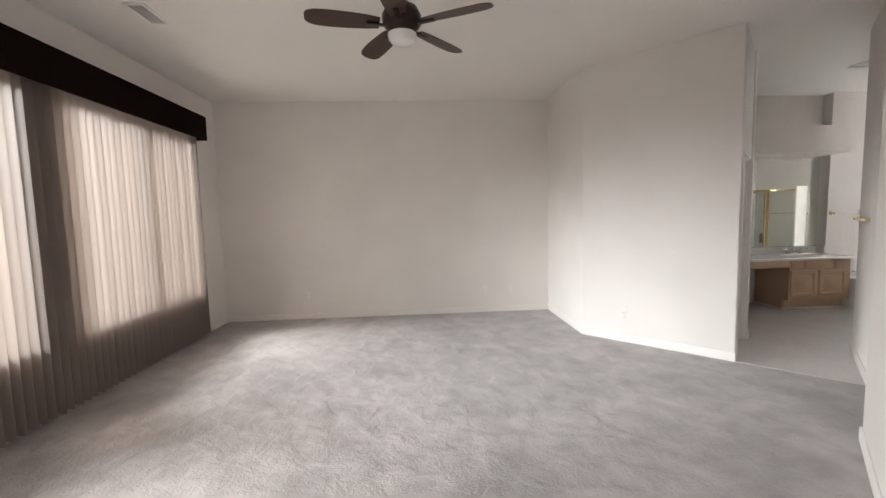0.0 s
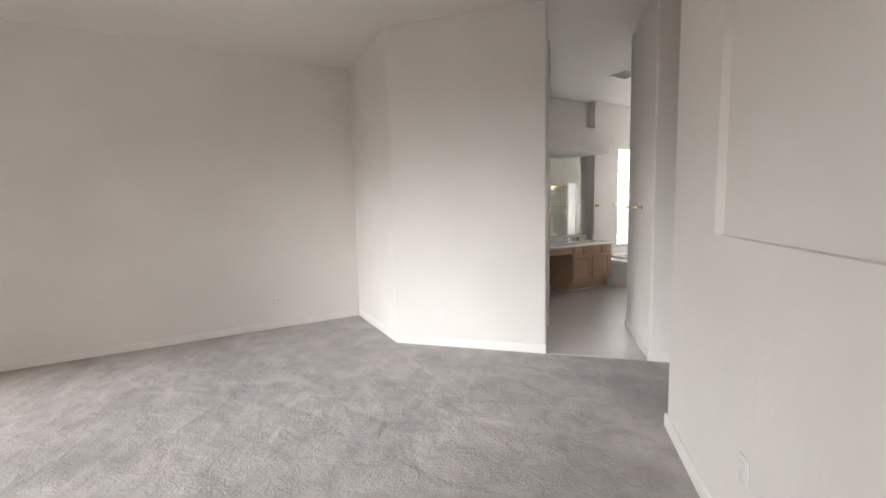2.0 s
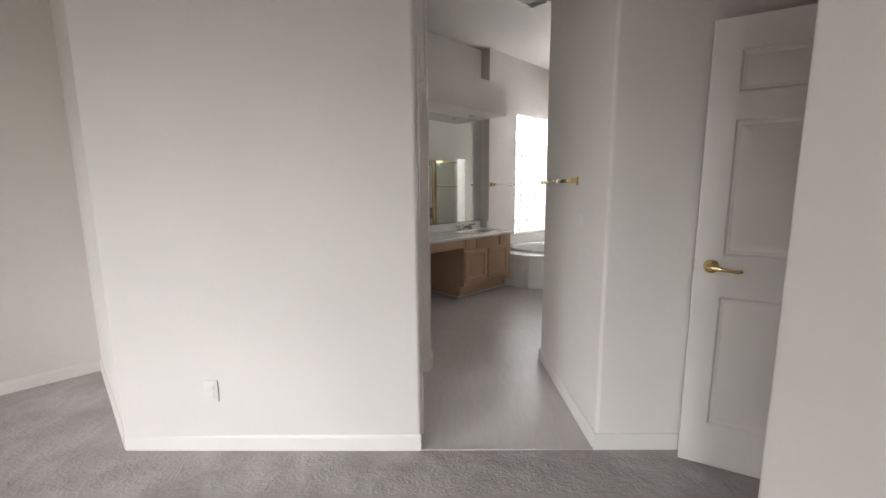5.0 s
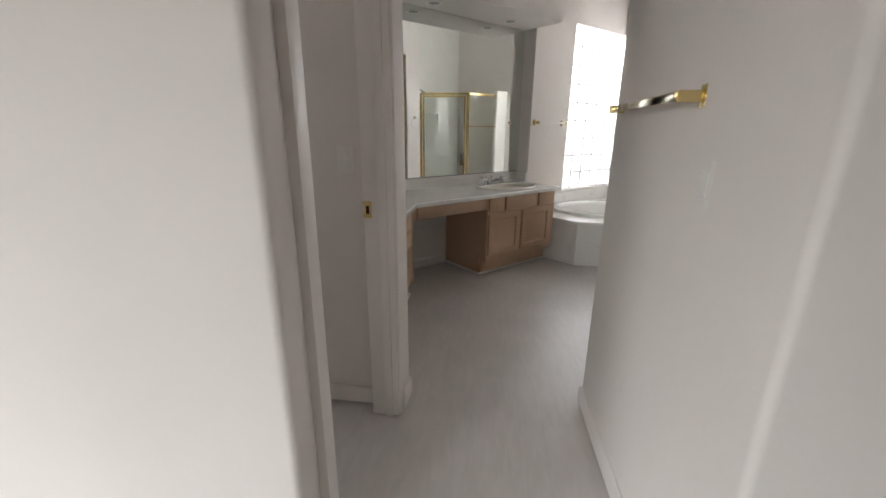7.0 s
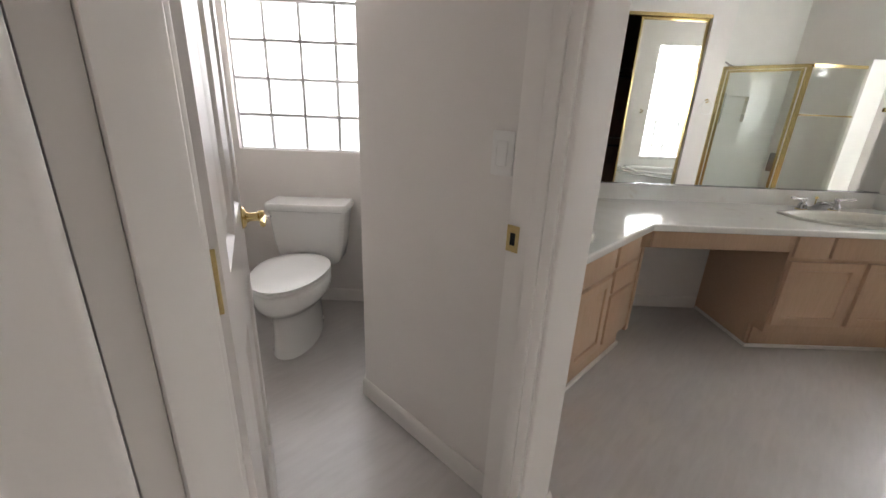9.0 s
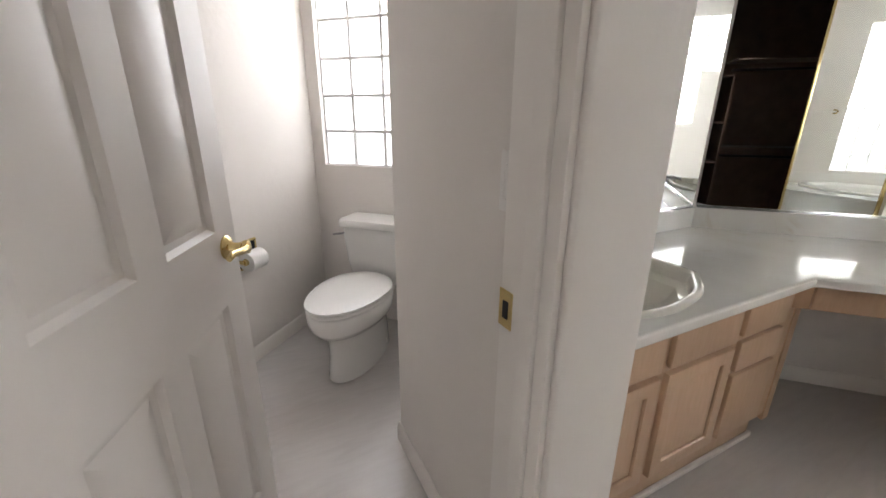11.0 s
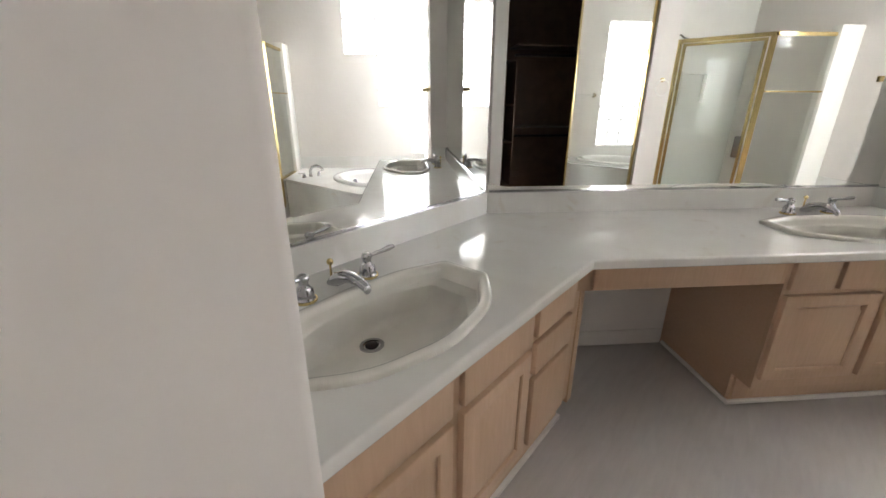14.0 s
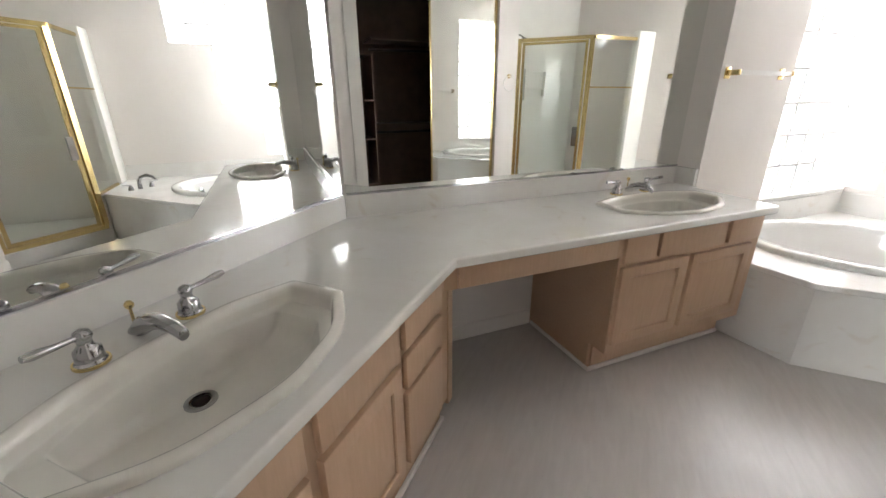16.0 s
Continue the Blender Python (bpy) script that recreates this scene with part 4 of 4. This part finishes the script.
mi = thing("wall_mirror", IDENT, "tall frameless mirror above the near basin", "mirror", "vanity mirrors")
part("glass", prism([(XL - 0.0185, 7.675), (XL - 0.013, 7.675), (XL - 0.013, 9.089), (XL - 0.0185, 9.092)], 0.880, 2.285), MIRROR, mi)
part("bottom_channel", boxes((XL - 0.0125, 7.675, 0.8765, XL - 0.008, 9.08, 0.885)), CHROME, mi)
mi = thing("wall_mirror", Q, "wide frameless mirror above the long counter", "mirror", "vanity mirrors")
part("glass", boxes((0.004, 0.013, 0.880, RETX - 0.003, 0.0185, 2.285)), MIRROR, mi)
part("bottom_channel", boxes((0.01, 0.008, 0.8765, RETX - 0.003, 0.0125, 0.885)), CHROME, mi)
sf = structure("soffit", prism([(XL - 0.019, 7.67), (XL - 0.019, 9.085), q2(0.0, 0.018), q2(RETX - 0.003, 0.018), q2(RETX - 0.003, -0.434), q2(0.18, -0.434), (0.35, 8.95), (0.35, 7.67)], 2.29, 2.675), WALL, "off-white boxed soffit above the vanity mirrors")
for s, yy in ((0.76, -0.14), (1.645, -0.145)):
    dl = thing("recessed_downlight", qm(s, yy, 2.29), "white recessed downlight, switched off, in the soffit", "downlight", "soffit downlights")
    part("trim_ring", lathe([(0.045, -0.001), (0.065, -0.001), (0.066, -0.006), (0.045, -0.004)], 28, close=False), WHITEPL, dl)
    part("lamp", lathe([(0.044, -0.002), (0.03, -0.0035), (0.004, -0.004)], 24, close=True), LAMPFACE, dl, "grey frosted lamp face")

# ---- bathtub ----
DZ = 0.45
TC, TA, TB = (2.82, -0.67), 0.63, 0.49
deck = [(1.985, BARY - 0.004), (EASTX - 0.004, BARY - 0.004), (EASTX - 0.004, -1.78), (2.90, -1.78), (2.005, -0.845), (1.985, -0.50)]
tub = thing("bathtub", Q, "white oval drop-in bathtub in a cream marble deck", "bathtub")


def tub_ring(g, z, n=48):
    """An oval that lies with its long side along the deck's slanting front."""
    out = []
    for k in range(n):
        a, b = TA * g * math.cos(2 * math.pi * k / n), TB * g * math.sin(2 * math.pi * k / n)
        out.append((TC[0] + (a + b) * 0.7071, TC[1] + (b - a) * 0.7071, z))
    return out


cu = bpy.data.curves.new("deck_outline", "CURVE")
cu.dimensions, cu.fill_mode, cu.extrude, cu.bevel_depth = "2D", "BOTH", 0.009, 0.006
for pts in (deck, [(x, y) for x, y, _ in tub_ring(0.94, 0)]):
    sp = cu.splines.new("POLY")
    sp.points.add(len(pts) - 1)
    for p, c in zip(sp.points, pts):
        p.co = (*c, 0, 1)
    sp.use_cyclic_u = True
tmp = bpy.data.objects.new("tmp", cu)
scene.collection.objects.link(tmp)
me = bpy.data.meshes.new_from_object(tmp.evaluated_get(bpy.context.evaluated_depsgraph_get()))
bpy.data.objects.remove(tmp)
bm = bmesh.new()
bm.from_mesh(me)
bmesh.ops.translate(bm, verts=bm.verts[:], vec=(0, 0, DZ - 0.015))
part("deck", bm, MARBLE, tub, "cream marble deck", smooth=40)
front = [(1.986, -0.16), (1.986, -0.50), (2.008, -0.845), (2.90, -1.782)]
for a, b in zip(front, front[1:]):
    d = (Vector(b) - Vector(a)).normalized()
    nrm = Vector((-d.y, d.x)) * 0.02
    part("apron_panel", prism([a, b, (b[0] + nrm.x, b[1] + nrm.y), (a[0] + nrm.x, a[1] + nrm.y)], 0, DZ - 0.032), MARBLE, tub, "cream marble apron panel")
part("rim", loft([tub_ring(1.0, DZ + 0.0005), tub_ring(1.0, DZ + 0.02), tub_ring(0.98, DZ + 0.03), tub_ring(0.90, DZ + 0.032), tub_ring(0.86, DZ + 0.02), tub_ring(0.84, DZ - 0.01)], caps=False), PORC, tub, "white acrylic rim", smooth=60)
part("basin", loft([tub_ring(0.84, DZ - 0.01), tub_ring(0.80, DZ - 0.12), tub_ring(0.74, DZ - 0.28), tub_ring(0.6, DZ - 0.36), tub_ring(0.02, DZ - 0.37)], caps=False), PORC, tub, smooth=60)
part("wall_band", boxes((1.99, BARY - 0.012, DZ + 0.001, EASTX - 0.014, BARY - 0.002, ROW0 - 0.032), (EASTX - 0.013, -1.78, DZ + 0.001, EASTX - 0.002, BARY - 0.002, ROW0 - 0.032)), MARBLE, tub, "cream marble wall band")
part("overflow", lathe([(0.001, 0), (0.03, 0), (0.03, 0.006), (0.02, 0.012)], 18), CHROME, tub, m=Matrix.Translation((TC[0] + 0.565 * TA, TC[1] - 0.565 * TA, DZ - 0.09)) @ Matrix.Rotation(radians(45), 4, "Z") @ Matrix.Rotation(radians(-80), 4, "X"))
tf = thing("tub_faucet", qm(3.03, -1.52, DZ, 45), "chrome deck faucet arching over the bathtub", "faucet")
part("spout", tube([(0, 0, 0), (0, 0.0, 0.07), (0.01, 0.03, 0.115), (0.03, 0.09, 0.135), (0.05, 0.15, 0.12), (0.058, 0.175, 0.095)], 0.014, 12, radii=[0.02, 0.016, 0.015, 0.016, 0.014, 0.012]), CHROME, tf)
for dx in (-0.09, 0.11):
    hb = part("handle_base", lathe([(0.024, 0), (0.022, 0.02), (0.012, 0.04), (0.014, 0.05), (0.004, 0.056)], 16), CHROME, tf, m=Matrix.Translation((dx, 0.005, 0)))
    part("lever", tube([(0, 0, 0.047), (0.03 * (1 if dx > 0 else -1), 0.0, 0.052), (0.07 * (1 if dx > 0 else -1), 0.0, 0.058)], 0.006, 8), CHROME, hb)

# ---- shower ----
PA, PB, PC = (2.34, -2.37), (2.885, -1.82), (3.45, -1.82)
sh = thing("shower_enclosure", Q, "gold framed corner shower with clear glass door", "shower")


def bar_between(bm, a, b, z0, z1, w):
    d = (Vector(b) - Vector(a)).normalized()
    nrm = Vector((-d.y, d.x)) * w / 2
    return prism([(a[0] + nrm.x, a[1] + nrm.y), (b[0] + nrm.x, b[1] + nrm.y), (b[0] - nrm.x, b[1] - nrm.y), (a[0] - nrm.x, a[1] - nrm.y)], z0, z1, bm)


def lerp(a, b, t):
    return (a[0] + (b[0] - a[0]) * t, a[1] + (b[1] - a[1]) * t)


ST, SB = 1.87, 0.12
part("curb", bar_between(bar_between(bmesh.new(), PA, PB, 0, SB - 0.001, 0.10), lerp(PB, PC, 0.02), PC, 0, DZ - 0.02, 0.06), MARBLE, sh, "cream marble curb")
part("pan", prism([(2.34, -3.04), (EASTX - 0.005, -3.04), (EASTX - 0.005, -1.86), (2.93, -1.88), (2.36, -2.42)], 0.0, 0.06), TILE, sh)
bm = bmesh.new()
for a, b, z0, z1, w in ((PA, PB, ST - 0.035, ST, 0.035), (PA, PB, SB, SB + 0.035, 0.035), (PA, lerp(PA, PB, 0.05), SB + 0.035, ST - 0.035, 0.035), (lerp(PA, PB, 0.95), lerp(PB, PC, 0.02), SB + 0.035, ST - 0.035, 0.045), (lerp(PB, PC, 0.02), PC, ST - 0.03, ST, 0.03), (lerp(PB, PC, 0.02), PC, DZ - 0.015, DZ + 0.01, 0.03)):
    bar_between(bm, a, b, z0, z1, w)
part("frame", bm, BRASS, sh, "polished gold metal frame")
dm = bmesh.new()
da, db = lerp(PA, PB, 0.065), lerp(PA, PB, 0.935)
bar_between(dm, da, db, ST - 0.065, ST - 0.04, 0.02), bar_between(dm, da, db, SB + 0.04, SB + 0.065, 0.02)
bar_between(dm, da, lerp(PA, PB, 0.10), SB + 0.065, ST - 0.065, 0.02), bar_between(dm, lerp(PA, PB, 0.90), db, SB + 0.065, ST - 0.065, 0.02)
sd = part("door", dm, BRASS, sh, "gold framed glass door")
g = part("pane", bar_between(bmesh.new(), lerp(PA, PB, 0.10), lerp(PA, PB, 0.90), SB + 0.065, ST - 0.065, 0.005), GLASS, sd)
nrm = Vector((1, -1)).normalized()
hc = lerp(PA, PB, 0.84)
part("door_handle", prism([(hc[0] - 0.012, hc[1] + 0.012), (hc[0] + 0.022, hc[1] + 0.046), (hc[0] + 0.008, hc[1] + 0.062), (hc[0] - 0.026, hc[1] + 0.028)], 0.78, 0.98), CHROME, sd, "chrome door handle")
g = part("side_pane", bar_between(bmesh.new(), lerp(PB, PC, 0.04), PC, DZ + 0.012, ST - 0.03, 0.005), GLASS, sh)
part("rod", tube([(*lerp(PB, PC, 0.03), 1.38), (PC[0] - 0.01, PC[1] + 0.03, 1.38)], 0.008, 8), BRASS, sh, "gold rod")
part("stub_wall", boxes((3.452, -1.88, 0, EASTX - 0.005, -1.782, ST + 0.06), bevel=0.008), TILE, sh, "white surround edge")
part("niche", boxes((2.86, -3.048, 1.25, 3.20, -2.98, 1.29), (2.86, -3.048, 1.60, 3.20, -2.98, 1.63), (2.86, -3.048, 1.29, 2.89, -2.98, 1.60), (3.17, -3.048, 1.29, 3.20, -2.98, 1.60), (2.89, -3.048, 1.385, 3.17, -2.985, 1.40)), TILE, sh, "moulded soap shelf")
hd = thing("hand_shower", qm(2.336, -2.62, 1.86), "chrome hand shower with hose on a slim arm", "shower")
part("arm", tube([(0, 0, 0.03), (0.08, 0, 0.08), (0.17, 0.01, 0.09), (0.22, 0.015, 0.06)], 0.009, 10), CHROME, hd)
part("head", lathe([(0.012, 0.03), (0.02, 0.015), (0.045, -0.01), (0.045, -0.02), (0.03, -0.024)], 20), CHROME, hd, m=Matrix.Translation((0.235, 0.017, 0.04)) @ Matrix.Rotation(radians(-30), 4, "Y"))
part("hose", tube([(0.10, 0.0, 0.075), (0.10, -0.03, -0.1), (0.09, -0.02, -0.35), (0.07, 0.0, -0.52), (0.03, 0.0, -0.55), (0.01, 0, -0.53)], 0.006, 8), CHROME, hd)
sv = thing("shower_valve", qm(2.336, -2.60, 1.25), "chrome shower valve with lever handle", "faucet")
part("plate", lathe([(0.06, 0), (0.06, 0.006), (0.03, 0.02), (0.025, 0.05), (0.01, 0.055)], 24), CHROME, sv, m=Matrix.Rotation(radians(90), 4, "Y"))
part("lever", tube([(0.045, 0, 0), (0.05, 0.02, -0.03), (0.05, 0.035, -0.07)], 0.008, 8), CHROME, sv)

# ---- mirrored closet ----
part("casing", boxes((0.48, CLY + 0.0005, 0, 0.60, CLY + 0.012, 2.38)), TRIM, structure("door_2", boxes((0.605, CLY - 0.118, 0.0005, 2.075, CLY - 0.002, 0.012)), BRASS, "gold floor track of the closet opening", Q))
md = thing("mirror_door", Q, "sliding mirror door in a gold frame, half covering the closet", "door")
x0, x1, yy = 1.312, 2.074, CLY - 0.035
part("frame", boxes((x0, yy - 0.022, 0.014, x0 + 0.022, yy, 2.34), (x1 - 0.03, yy - 0.022, 0.014, x1, yy, 2.34), (x0 + 0.022, yy - 0.022, 0.014, x1 - 0.03, yy, 0.05), (x0 + 0.022, yy - 0.022, 2.31, x1 - 0.03, yy, 2.34), bevel=0.002), BRASS, md, "polished gold frame")
part("mirror", boxes((x0 + 0.022, yy - 0.014, 0.05, x1 - 0.03, yy - 0.008, 2.31)), MIRROR, md)
tk = thing("closet_track", Q, "gold head track above the closet opening", "track")
part("fascia", boxes((0.602, CLY - 0.10, 2.345, 2.078, CLY - 0.004, 2.378)), BRASS, tk)
cs = thing("closet_shelving", Q, "dark wooden closet shelving with a hanging rod", "shelving")
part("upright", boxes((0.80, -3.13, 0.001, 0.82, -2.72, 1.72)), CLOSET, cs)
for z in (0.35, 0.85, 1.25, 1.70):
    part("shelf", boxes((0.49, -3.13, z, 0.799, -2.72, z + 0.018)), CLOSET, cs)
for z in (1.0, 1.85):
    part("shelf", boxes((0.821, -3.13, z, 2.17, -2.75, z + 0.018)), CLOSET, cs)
    part("rod", tube([(0.821, -2.89, z - 0.08), (2.17, -2.89, z - 0.08)], 0.014, 10), BRONZE, cs)
